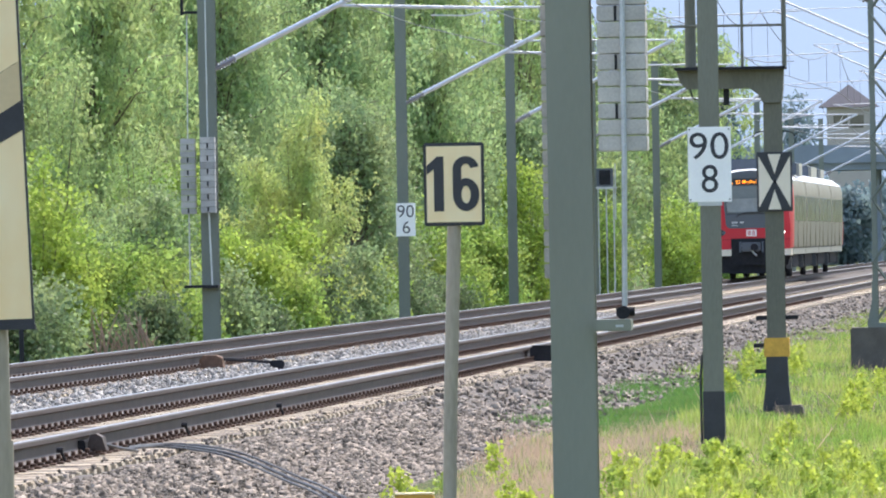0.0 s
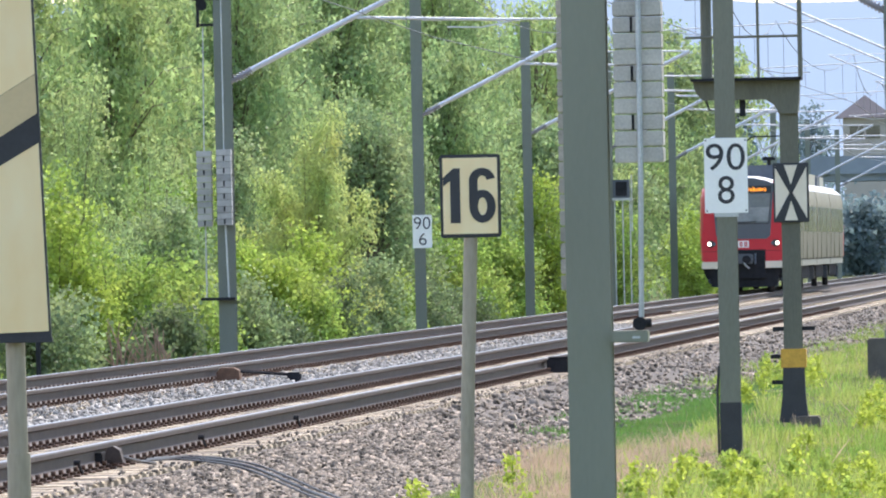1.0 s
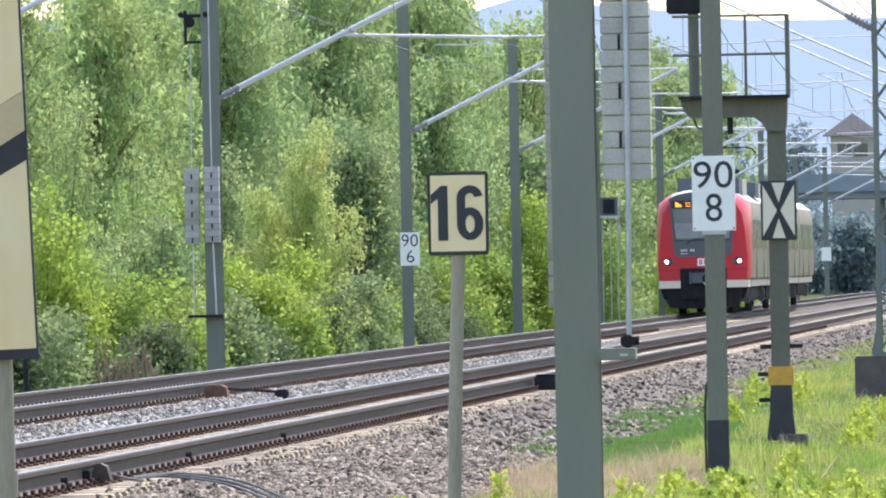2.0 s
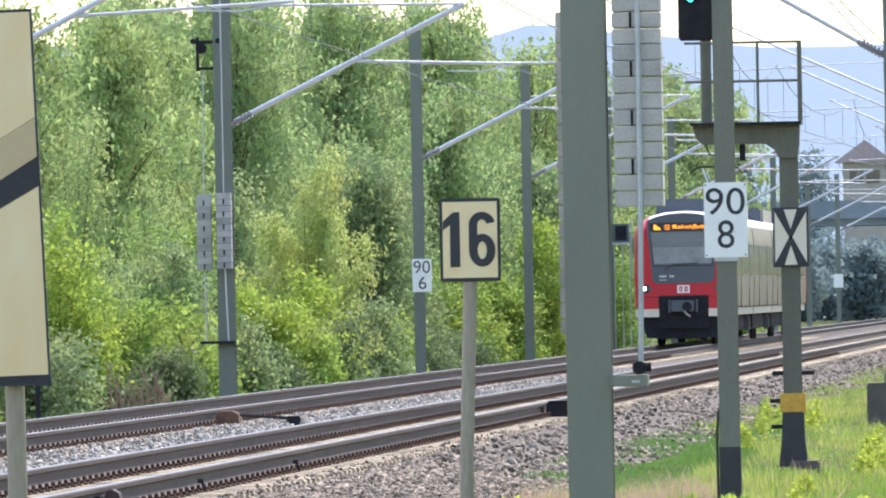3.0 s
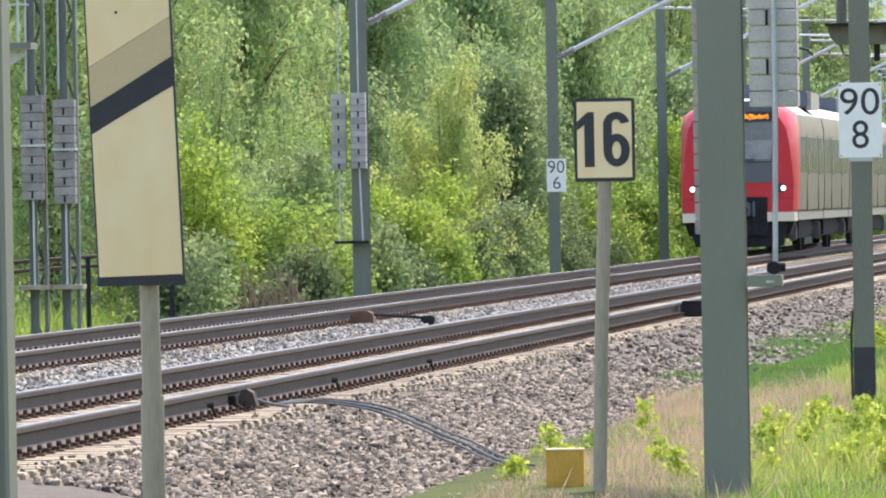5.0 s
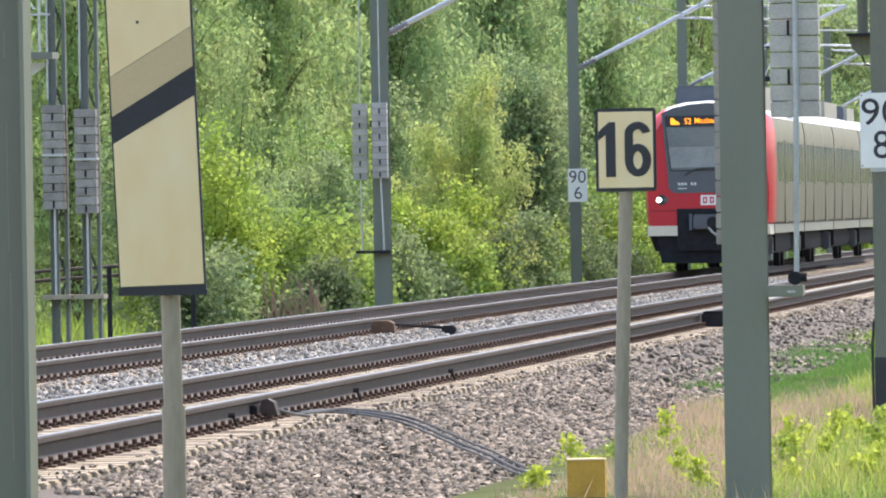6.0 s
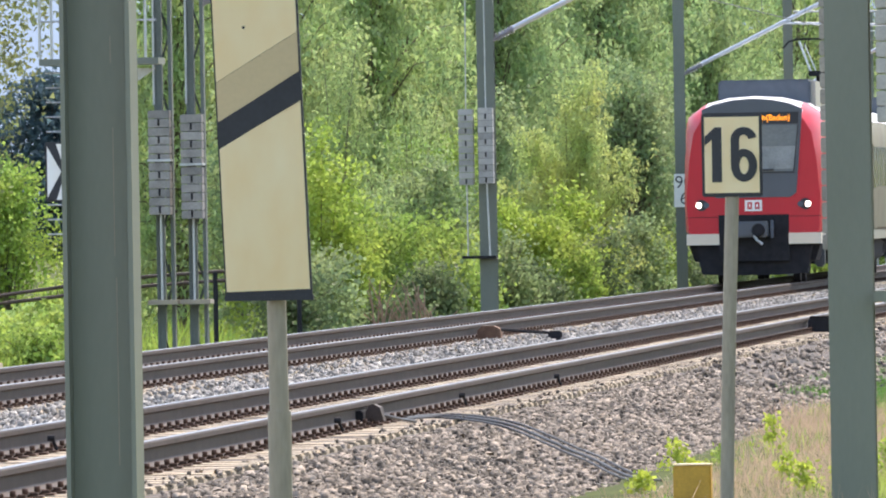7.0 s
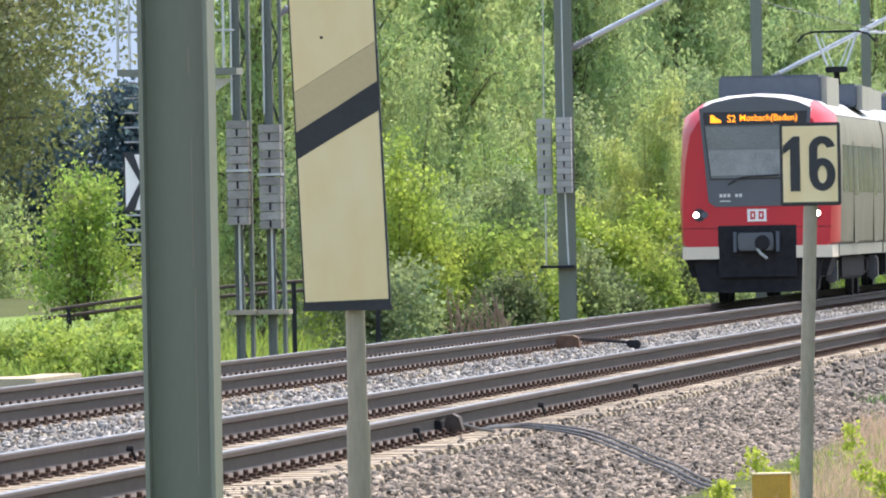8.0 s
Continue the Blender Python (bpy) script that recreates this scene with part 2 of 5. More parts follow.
def upright(bm, outline, z0, z1):
    """An outline in x and y, raised from z0 to z1."""
    a = [bm.verts.new((x, y, z0)) for x, y in outline]
    b = [bm.verts.new((x, y, z1)) for x, y in outline]
    bm.faces.new(a), bm.faces.new(b)
    for i in range(len(a)):
        j = (i + 1) % len(a)
        bm.faces.new((a[i], a[j], b[j], b[i]))
    return bm


def beam_outline(w, h, flange, web, turned=False):
    """A wide-flange section: flanges across x (or across y if turned)."""
    a, b, f, s = w / 2, h / 2, flange, web / 2
    o = [(-a, -b), (a, -b), (a, -b + f), (s, -b + f), (s, b - f), (a, b - f), (a, b), (-a, b), (-a, b - f), (-s, b - f), (-s, -b + f), (-a, -b + f)]
    return [(y, x) for x, y in o] if turned else o


def writing(name, text, width, height, mat, parent, x, y, z, label="", bold=0.0):
    """Letters of the built-in font, facing -y, of that width and height, centred on x and z."""
    cu = bpy.data.curves.new(name, "FONT")
    cu.body, cu.extrude, cu.offset, cu.resolution_u = text, 0.0015, bold, 4
    tmp = bpy.data.objects.new(name, cu)
    scene.collection.objects.link(tmp)
    bpy.context.view_layer.update()
    me = bpy.data.meshes.new_from_object(tmp.evaluated_get(bpy.context.evaluated_depsgraph_get()))
    bpy.data.objects.remove(tmp)
    co = np.array([v.co[:] for v in me.vertices])
    lo, hi = co.min(0), co.max(0)
    s = (width / (hi[0] - lo[0]), height / (hi[1] - lo[1]))
    for v in me.vertices:
        v.co = ((v.co.x - (lo[0] + hi[0]) / 2) * s[0], -v.co.z, (v.co.y - (lo[1] + hi[1]) / 2) * s[1])
    me.materials.clear()
    me.materials.append(mat)
    ob = new(name, me)
    ob.parent, ob.location = parent, (x, y, z)
    if label:
        ob["label"] = label
    return ob


def B():
    return bmesh.new()

# ---- ground ----
NEAR, FAR = -8.95, -13.2  # centre lines of the two tracks
G = 0.7535  # from centre line to rail centre


def sheet(name, xs_zs, ys, mat, wobble=0.0):
    """A strip of ground: a profile across x, laid along y."""
    bm = B()
    rows_v = [[bm.verts.new((x + wobble * noise.noise((x, y * 0.35, 3)), y, z + 0.5 * wobble * noise.noise((x * 1.7, y * 0.5, 9)))) for x, z in xs_zs] for y in ys]
    for a, b in zip(rows_v, rows_v[1:]):
        for i in range(len(a) - 1):
            bm.faces.new((a[i], a[i + 1], b[i + 1], b[i]))
    return part(name, bm, mat)


span = [-30 + 4 * i for i in range(150)] + [600, 900, 1500, 2500, 4800]
# the bank rising past x 9 is unseen, added for train-side reflections
tagged(sheet("ground", [(-4000, -0.6), (-400, -0.6), (-60, -0.6), (-30, -0.8), (-22, -0.85), (-17.4, -0.85), (-16.2, -0.6), (-14.8, -0.5), (-7, -0.6), (-5.5, -0.47), (-4.5, -0.48), (-3.7, -0.57), (-2, -0.60), (3, -0.60), (9, -0.3), (16, 3.5), (26, 8), (60, 9), (400, 9), (4000, 9)], span, M_EARTH), "grassy earth beside and beyond the railway", "ground", kind="structure")
tagged(sheet("ballast_bed", [(-16.0, -0.44), (-15.3, -0.25), (-14.6, -0.235), (-13, -0.245), (-11.3, -0.235), (-10.95, -0.23), (-10.3, -0.235), (-9, -0.245), (-7.6, -0.235), (-7.25, -0.25), (-6.4, -0.42), (-5.6, -0.53)], [20 + 1.0 * i for i in range(240)] + [270, 300, 350, 400, 500, 700, 1000, 1600], M_BALLAST, 0.05), "bed of grey-brown crushed stone under both tracks", "ballast", kind="structure")


def stones(name, n, x0, x1, y0, y1, z_at, size, mat, label, power=1.0):
    """Loose angular stones: sharp-edged lumps, each of its own shape."""
    rng = np.random.default_rng(n)
    x = rng.uniform(x0, x1, n)
    y = y0 + (y1 - y0) * rng.uniform(0, 1, n) ** power
    base = np.array([[-1, -1, -1], [1, -1, -1], [1, 1, -1], [-1, 1, -1], [-1, -1, 1], [1, -1, 1], [1, 1, 1], [-1, 1, 1]], float)
    s = size * rng.uniform(0.35, 1.0, (n, 1, 1)) * rng.uniform(0.55, 1.15, (n, 1, 3)) * (0.42, 0.42, 0.3)
    co = base[None] * s * rng.uniform(0.45, 1.15, (n, 8, 1)) + rng.normal(0, 0.16, (n, 8, 3)) * s
    a, b = rng.uniform(0, 6.28, n), rng.normal(0, 0.5, n)
    ca, sa, cb, sb = np.cos(a), np.sin(a), np.cos(b), np.sin(b)
    rot = np.zeros((n, 3, 3))
    rot[:, 0, 0], rot[:, 0, 1], rot[:, 0, 2] = ca, -sa * cb, sa * sb
    rot[:, 1, 0], rot[:, 1, 1], rot[:, 1, 2] = sa, ca * cb, -ca * sb
    rot[:, 2, 1], rot[:, 2, 2] = sb, cb
    co = np.einsum("nij,nkj->nki", rot, co)
    z = z_at(x) + rng.uniform(-0.3, 0.9, n) * size * 0.35
    co += np.stack([x, y, z], 1)[:, None, :]
    tris = np.array([[4, 5, 6], [4, 6, 7], [0, 1, 5], [0, 5, 4], [1, 2, 6], [1, 6, 5], [2, 3, 7], [2, 7, 6], [3, 0, 4], [3, 4, 7]])
    idx = (tris[None] + 8 * np.arange(n)[:, None, None]).ravel()
    return tagged(raw(name, co.reshape(-1, 3), 10 * n, 3, idx, mat), label, "ballast stones", kind="stuff")


def shoulder_z(x):
    return np.interp(x, [-7.6, -7.25, -6.4, -5.6, -5.0], [-0.235, -0.25, -0.42, -0.53, -0.5])


stones("ballast_stones", 36000, -7.5, -5.2, 70, 118, shoulder_z, 0.078, M_STONE, "loose brown-grey crushed stones on the bank beside the near track", 1.15)
stones("ballast_stones", 8000, -7.55, -5.5, 118, 420, shoulder_z, 0.10, M_STONE, "loose brown-grey crushed stones on the bank beside the near track", 1.4)
stones("ballast_stones", 15000, -11.75, -10.1, 72, 260, lambda x: 0 * x - 0.225, 0.085, M_STONE_PALE, "pale crushed stones lying between the two tracks", 1.5)
stones("ballast_stones", 3500, -16.0, -15.0, 120, 300, lambda x: np.interp(x, [-16, -15.3, -15], [-0.44, -0.25, -0.24]), 0.08, M_STONE, "crushed stones at the outer edge of the far track", 1.2)

stones("ballast_stones", 3200, -12.15, -11.7, 72, 260, lambda x: 0 * x - 0.195, 0.07, M_STONE_PALE, "pale crushed stones strewn over the sleeper ends of the far track", 1.5)
stones("ballast_stones", 700, -7.82, -7.5, 54, 200, lambda x: 0 * x - 0.19, 0.055, M_STONE, "crushed stones strewn over the sleeper ends", 1.3)


# ---- tracks ----
RAIL = [(-0.075, -0.172), (0.075, -0.172), (0.075, -0.160), (0.02, -0.142), (0.0085, -0.128), (0.0085, -0.055), (0.036, -0.040), (0.036, -0.010), (0.026, 0.0), (-0.026, 0.0), (-0.036, -0.010), (-0.036, -0.040), (-0.0085, -0.055), (-0.0085, -0.128), (-0.02, -0.142), (-0.075, -0.160)]


def make_track(x, y0, y1, label):
    t = thing("railway_track", label, "railway track", (x, 0, 0), "railway tracks", "structure")
    for side in (-1, 1):
        r = part("rail", prism(B(), [(p + side * G, q) for p, q in RAIL], y0, y1), M_RAIL_SIDE, t, "long welded steel rail with rusty sides")
        part("running_surface", prism(B(), [(side * G - 0.03, 0.0005), (side * G + 0.03, 0.0005), (side * G + 0.026, 0.003), (side * G - 0.026, 0.003)], y0, y1), M_RAIL_TOP, r, "polished top of the rail")
    ys = np.arange(y0 + 0.3, 420, 0.6)
    bm = B()
    box(bm, -1.3, 1.3, -0.13, 0.13, -0.40, -0.195, 0.012)
    first = part("sleeper", bm, M_SLEEPER, t)
    first.location.y = ys[0]
    for y in ys[1:300]:
        ob = new("sleeper", first.data)
        ob.parent, ob.location = t, (0, y, random.uniform(-0.004, 0.004))
    bm = B()
    for y in ys[300:]:
        box(bm, -1.3, 1.3, y - 0.13, y + 0.13, -0.40, -0.195)
    part("sleeper_row", bm, M_SLEEPER, t, "far concrete sleepers")["kind"] = "stuff"
    bm = B()
    for y in ys[(ys > 60) & (ys < 330)]:
        v = [bm.verts.new((px, y + 0.3 + py, -0.1955 + random.uniform(-0.004, 0.003))) for py in (-0.165, -0.05, 0.06, 0.165) for px in np.linspace(-1.28, 1.28, 12)]
        for r in range(3):
            for q in range(11):
                bm.faces.new((v[r * 12 + q], v[r * 12 + q + 1], v[r * 12 + q + 13], v[r * 12 + q + 12]))
    part("crib_ballast", bm, M_CRIB, t, "dark stones filled in between the sleepers")["kind"] = "stuff"
    # base plates, clips and screws on every sleeper
    co, quads = [], []
    cube = np.array([[sx, sy, sz] for sz in (0, 1) for sy in (-1, 1) for sx in (-1, 1)], float)
    q = np.array([[0, 2, 3, 1], [4, 5, 7, 6], [0, 1, 5, 4], [2, 6, 7, 3], [0, 4, 6, 2], [1, 3, 7, 5]])
    for y in ys[(ys > 60) & (ys < 300)]:
        for side in (-1, 1):
            for out in (-1, 1):
                cx = side * G + out * 0.105
                for dx, dy, hx, hy, z0, h in ((0, 0, 0.042, 0.08, -0.197, 0.02), (-out * 0.02, 0, 0.03, 0.055, -0.178, 0.022), (out * 0.008, 0, 0.016, 0.02, -0.157, 0.034)):
                    co.append(cube * (hx, hy, h) + (cx + dx, y + dy, z0))
    co = np.array(co)
    idx = (q[None] + 8 * np.arange(len(co))[:, None, None]).ravel()
    raw("rail_fastening", co.reshape(-1, 3), 6 * len(co), 4, idx, M_CLIP, t)["kind"] = "stuff"
    return t


make_track(NEAR, 20, 1500, "near railway track, rusty rails on pale concrete sleepers")
make_track(FAR, 20, 1500, "far railway track, rusty rails on pale concrete sleepers")


# ---- masts of the overhead line ----
def cantilever(parent, reach, z_low=4.52, z_top=6.6, sign=1, thick=0.05, f=0.53, drop=0.1):
    """The arm of a mast over its track; it reaches along +x (sign 1) or -x."""
    s = sign
    c = part("cantilever_tube", tube(B(), [(0.5 * s, 0, z_low + 0.22), (reach * s, 0, z_top)], thick), M_TUBE, parent, "slanting pale aluminium tube", smooth=True)
    ins = part("insulator", tube(B(), [(0.1 * s, 0, z_low), (0.55 * s, 0, z_low + 0.245)], 0.04, 8), M_INSUL, parent, "ribbed grey insulator")
    d = Vector((reach - 0.1, 0, z_top - z_low)).normalized()
    for i in range(6):
        p = Vector((0.2, 0, z_low + 0.06)) + d * (0.06 * i)
        q = p + d * 0.03
        part("shed", tube(B(), [(p.x * s, 0, p.z), (q.x * s, 0, q.z)], 0.07, 8), M_INSUL, ins)
    bm = B()
    tube(bm, [(0.15 * s, 0, z_top + 0.05), (reach * s, 0, z_top)], thick * 0.5)
    part("top_tube", bm, M_TUBE, parent, smooth=True)
    x0, z0 = 0.2 + (reach - 0.2) * f, z_low + (z_top - z_low) * f
    part("registration_tube", tube(B(), [(x0 * s, 0, z0), ((x0 + 2.9) * s, 0, z0 - drop)], thick * 0.56), M_TUBE, parent, smooth=True)
    part("steady_arm", tube(B(), [((x0 + 2.75) * s, 0, z0 - drop - 0.02), ((x0 + 2.2) * s, 0, z0 - drop - 0.12), ((x0 + 1.6) * s, 0, z0 - drop - 0.1)], 0.014, 6), M_TUBE, parent)


def weight_stack(parent, x, y, z0, rows_n, step, w, mat, slot=True, split=False):
    """A column of cast discs on a rod, with the slot through which they are hung."""
    for i in range(rows_n):
        bm = B()
        z = z0 + i * step
        box(bm, x - w / 2, x + w / 2, y - w / 2, y + w / 2, z + 0.004, z + step - 0.004, 0.006)
        k = part("weight", bm, mat, parent)
        if slot and i % 2 == 0:
            box_bm = box(B(), x - 0.014, x + 0.014, y - w / 2 - 0.004, y - w / 2 + 0.02, z + step * 0.2, z + step * 1.0)
            part("slot", box_bm, M_IRON, k)


def steel_mast(label, at, w, top, turned, mat, base=-0.6, group="overhead line masts"):
    t = thing("catenary_mast", label, "mast", at, group)
    part("column", upright(B(), beam_outline(w, w, 0.019 * w / 0.3, 0.012 * w / 0.3, turned), base, top), mat, t)
    part("footing", box(B(), -0.4, 0.4, -0.4, 0.4, base - 0.3, base + 0.22, 0.02), M_CONC, t, "weathered concrete footing")
    return t


# masts of the far track
FAR_MASTS = [209, 264, 310, 356, 403, 455, 510, 560, 612]
for i, y in enumerate(FAR_MASTS):
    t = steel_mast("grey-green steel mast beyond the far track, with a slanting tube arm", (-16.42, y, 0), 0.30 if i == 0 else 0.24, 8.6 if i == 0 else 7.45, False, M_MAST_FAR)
    cantilever(t, 4.3)
    if i == 8:
        part("white_plate", box(B(), -0.25, 0.25, -0.17, -0.15, 1.6, 2.3), M_WHITE, t, "small white board")
    if i == 3:
        cab = part("switch_cabinet", box(B(), 0.12, 0.62, -0.2, 0.2, 3.0, 3.55, 0.02), M_GREY, t, "dark switch cabinet on a bracket")
        part("cabinet_shelf", box(B(), 0.1, 0.7, -0.25, 0.25, 2.93, 3.0), M_ZINC, cab)
        for px in (0.16, 0.40, 0.62):
            part("cabinet_post", tube(B(), [(px, -0.1, -0.6), (px, -0.1, 3.0)], 0.022, 6), M_ZINC, cab)
        part("cabinet_door", box(B(), 0.2, 0.54, -0.215, -0.2, 3.06, 3.49, 0.008), M_IRON, cab, "dark cabinet door")
        part("cabinet_rail", tube(B(), [(0.68, -0.2, 2.0), (0.68, -0.2, 3.7)], 0.02, 6), M_ZINC, cab)
    if i == 0:
        weight_stack(t, -0.36, -0.1, 1.98, 12, 0.112, 0.26, M_WEIGHT)
        weight_stack(t, 0.01, -0.34, 2.00, 12, 0.112, 0.26, M_WEIGHT)
        part("weight_rope", tube(B(), [(-0.36, -0.1, 3.3), (-0.34, -0.1, 5.5)], 0.012, 6), M_ZINC, t)
        part("weight_rope", tube(B(), [(0.01, -0.34, 3.3), (0.0, -0.34, 8.0)], 0.012, 6), M_ZINC, t)
        part("guide_rod", tube(B(), [(-0.36, -0.1, 0.72), (-0.36, -0.1, 2.0)], 0.014, 6), M_ZINC, t)
        part("guide_rod", tube(B(), [(0.05, -0.34, 0.72), (0.01, -0.34, 2.0)], 0.016, 6), M_ZINC, t)
        part("guide_bracket", box(B(), -0.45, 0.16, -0.4, 0.1, 0.68, 0.73), M_IRON, t)
        pl = part("pulley", tube(B(), [(-0.36, -0.13, 5.9), (-0.36, -0.07, 5.9)], 0.1, 14), M_IRON, t, "dark pulley on a bracket")
        part("bracket_arm", box(B(), -0.5, 0.0, -0.14, -0.06, 5.98, 6.04), M_IRON, pl)
        part("bracket_arm", box(B(), -0.42, 0.0, -0.14, -0.06, 5.52, 5.57), M_IRON, pl)
        part("bracket_bar", box(B(), -0.45, -0.40, -0.15, -0.05, 5.5, 6.1), M_IRON, pl)
        for bx in (-0.5, -0.06):
            part("bracket_bolt", tube(B(), [(bx, -0.2, 6.03), (bx, 0.0, 6.03)], 0.05, 8), M_IRON, pl)

# two lattice masts side by side with weights
def lattice_mast(label, at, w, top, mat, base=-0.5, step=0.55):
    t = thing("lattice_mast", label, "mast", at, "overhead line masts")
    for sx in (-1, 1):
        for sy in (-1, 1):
            x, y = sx * w / 2, sy * w / 2
            bm = upright(B(), [(x, y), (x - sx * 0.07, y), (x - sx * 0.07, y - sy * 0.01), (x - sx * 0.01, y - sy * 0.01), (x - sx * 0.01, y - sy * 0.07), (x, y - sy * 0.07)], base, top)
            part("corner_post", bm, mat, t)
    n = int((top - base) / step)
    for face in range(4):
        for i in range(n):
            a, b = base + i * step, base + (i + 1) * step
            u = (-1) ** i * w / 2
            v = w / 2 - 0.008
            p, q = {0: ((-u, -v), (u, -v)), 1: ((-u, v), (u, v)), 2: ((-v, -u), (-v, u)), 3: ((v, -u), (v, u))}[face]
            part("lacing_bar", tube(B(), [(*p, a), (*q, b)], 0.018, 4), mat, t)
    return t


for dx in (-0.23, 0.20):
    t = thing("channel_mast", "blue-grey steel channel mast with a stack of grey weights", "mast", (-16.42 + dx, 157, 0), "overhead line masts")
    for s in (-1, 1):
        x = s * 0.085
        part("channel", upright(B(), [(x, -0.1), (x + s * 0.02, -0.1), (x + s * 0.02, 0.1), (x, 0.1)] if s < 0 else [(x, -0.1), (x + 0.045, -0.1), (x + 0.045, 0.1), (x, 0.1)], -0.6, 8.5), M_LATTICE, t)
    part("front_channel", upright(B(), [(-0.11, -0.08), (0.0, -0.08), (0.0, 0.08), (-0.11, 0.08)], -0.6, 8.5), M_LATTICE, t)
    for i in range(16):
        z = -0.5 + 0.55 * i
        part("lacing_bar", tube(B(), [(-0.085 if i % 2 else 0.1, 0, z), (0.1 if i % 2 else -0.085, 0, z + 0.55)], 0.014, 4), M_LATTICE, t)
    weight_stack(t, -0.02, -0.28, 1.51 - 0.06 * (dx > 0), 12, 0.116, 0.285, M_WEIGHT_DARK)
    part("clamp", box(B(), -0.175, 0.135, -0.44, -0.12, 2.22 - 0.06 * (dx > 0), 2.25 - 0.06 * (dx > 0)), M_ZINC, t)
    part("weight_rope", tube(B(), [(-0.1, -0.2, 2.98), (-0.08, -0.2, 8)], 0.014, 6), M_ZINC, t)
    part("guide_rod", tube(B(), [(-0.02, -0.28, 0.38), (-0.02, -0.28, 1.6)], 0.016, 6), M_ZINC, t)
    part("guide_bracket", box(B(), -0.2, 0.2, -0.42, 0.1, 0.32, 0.38), M_POST, t)
    if dx > 0:
        cantilever(t, 4.2, 4.3, 6.45, thick=0.042, f=0.44, drop=-0.14)

# masts of the near track
t_near = steel_mast("tall grey-green steel beam mast close by, with white scratches", (-4.905, 44, 0), 0.262, 8.5, True, M_MAST)
t_big = steel_mast("broad grey-green steel mast with stacks of pale weights", (-3.692, 77, 0), 0.288, 8.5, False, M_MAST, base=-0.95)
weight_stack(t_big, 0.35, -0.06, 1.97, 13, 0.1055, 0.315, M_WEIGHT_PALE, slot=False)
part("weight_rod", tube(B(), [(0.345, -0.26, 0.97), (0.36, -0.26, 2.0), (0.37, -0.26, 8.0)], 0.018, 8), M_ZINC, t_big, smooth=True)
for k in range(4):
    part("slot", box(B(), 0.305, 0.322, -0.222, -0.213, 2.185 + 0.317 * k, 2.283 + 0.317 * k), M_IRON, t_big)
weight_stack(t_big, -0.06, 0.45, 1.15, 20, 0.1055, 0.28, M_WEIGHT_PALE, slot=False)
part("guide_bracket", box(B(), 0.148, 0.385, -0.3, 0.02, 0.81, 0.885, 0.006), M_MAST, t_big)
part("bracket_plate", box(B(), 0.285, 0.335, -0.305, -0.299, 0.835, 0.85), M_ZINC, t_big)
bm = tube(B(), [(0.29, -0.26, 0.935), (0.41, -0.26, 0.935)], 0.03, 10)
tube(bm, [(0.335, -0.31, 0.93), (0.335, -0.2, 0.93)], 0.045, 10)
part("guide_roller", bm, M_IRON, t_big, "dark guide roller")
for x, z0, z1 in ((0.05, 1.28, 1.76), (0.055, 0.5, 1.2), (0.045, 2.0, 2.1)):
    part("scratch", box(B(), x - 0.0015, x + 0.0015, -0.0075, -0.0062, z0, z1), M_POST, t_near, "thin pale scratch in the paint")


# ---- boards on posts ----
def digits_16(parent, cx, cz, h, y):
    """Heavy block digits one and six."""
    bm = B()
    s, x = h, cx - 0.38 * h
    prism(bm, [(x + 0.02 * s, cz - s / 2), (x + 0.20 * s, cz - s / 2), (x + 0.20 * s, cz + s / 2), (x + 0.08 * s, cz + s / 2), (x - 0.11 * s, cz + 0.33 * s), (x - 0.11 * s, cz + 0.17 * s), (x + 0.02 * s, cz + 0.27 * s)], y, y + 0.004)
    part("digit", bm, M_BLACK, parent, "heavy black figure 1")
    bm = B()
    x = cx + 0.225 * s
    w, th = 0.24 * s, 0.155 * s

    low, top = cz - 0.2 * s, cz + 0.26 * s
    path = [(0.24 * s, math.radians(12 + 168 * i / 14), top, 0) for i in range(15)] + [(0.30 * s, math.radians(180 + 345 * i / 28), low, 0) for i in range(29)]
    loops = []
    for rz, a, zc, _ in path:
        o = (x + w * math.cos(a), zc + rz * math.sin(a))
        q = (x + (w - th) * math.cos(a), zc + (rz - th * 0.9) * math.sin(a))
        loops.append([bm.verts.new((p[0], yy, p[1])) for p in (o, q) for yy in (y - 0.0001 * len(loops), y + 0.004)])
    for a, b in zip(loops, loops[1:]):
        for m, k in ((0, 2), (2, 3), (3, 1), (1, 0)):
            bm.faces.new((a[m], a[k], b[k], b[m]))
    part("digit", bm, M_BLACK, parent, "heavy black figure 6")


t = thing("speed_board", "square cream board with black figures 16 on a leaning zinc post", "sign", (-4.395, 76, 0))
part("post", tube(B(), [(-0.085, 0.05, -0.8), (-0.05, 0.05, 0.4), (-0.008, 0.05, 1.53)], 0.044, 14), M_POST, t, smooth=True)
f = part("frame", box(B(), -0.197, 0.192, -0.004, 0.03, 1.508, 2.042, 0.008), M_BLACK, t, "black board frame")
part("board", box(B(), -0.178, 0.173, -0.008, 0.0, 1.532, 2.020), M_CREAM, t, "faded cream board")
digits_16(t, -0.004, 1.778, 0.352, -0.012)

t = thing("distant_signal_board", "tall leaning cream board with one black slanting stripe", "sign", (-4.47, 46, 0))
part("post", tube(B(), [(0.022, 0.06, -0.8), (0.022, 0.06, 0.66)], 0.046, 14), M_POST, t, smooth=True)
part("post_top", tube(B(), [(0.022, 0.06, 0.64), (0.004, 0.06, 2.3)], 0.038, 14), M_POST, t, smooth=True)


def lean(z):
    return -0.176 + (1.113 - z) * 0.0345  # left edge of the board


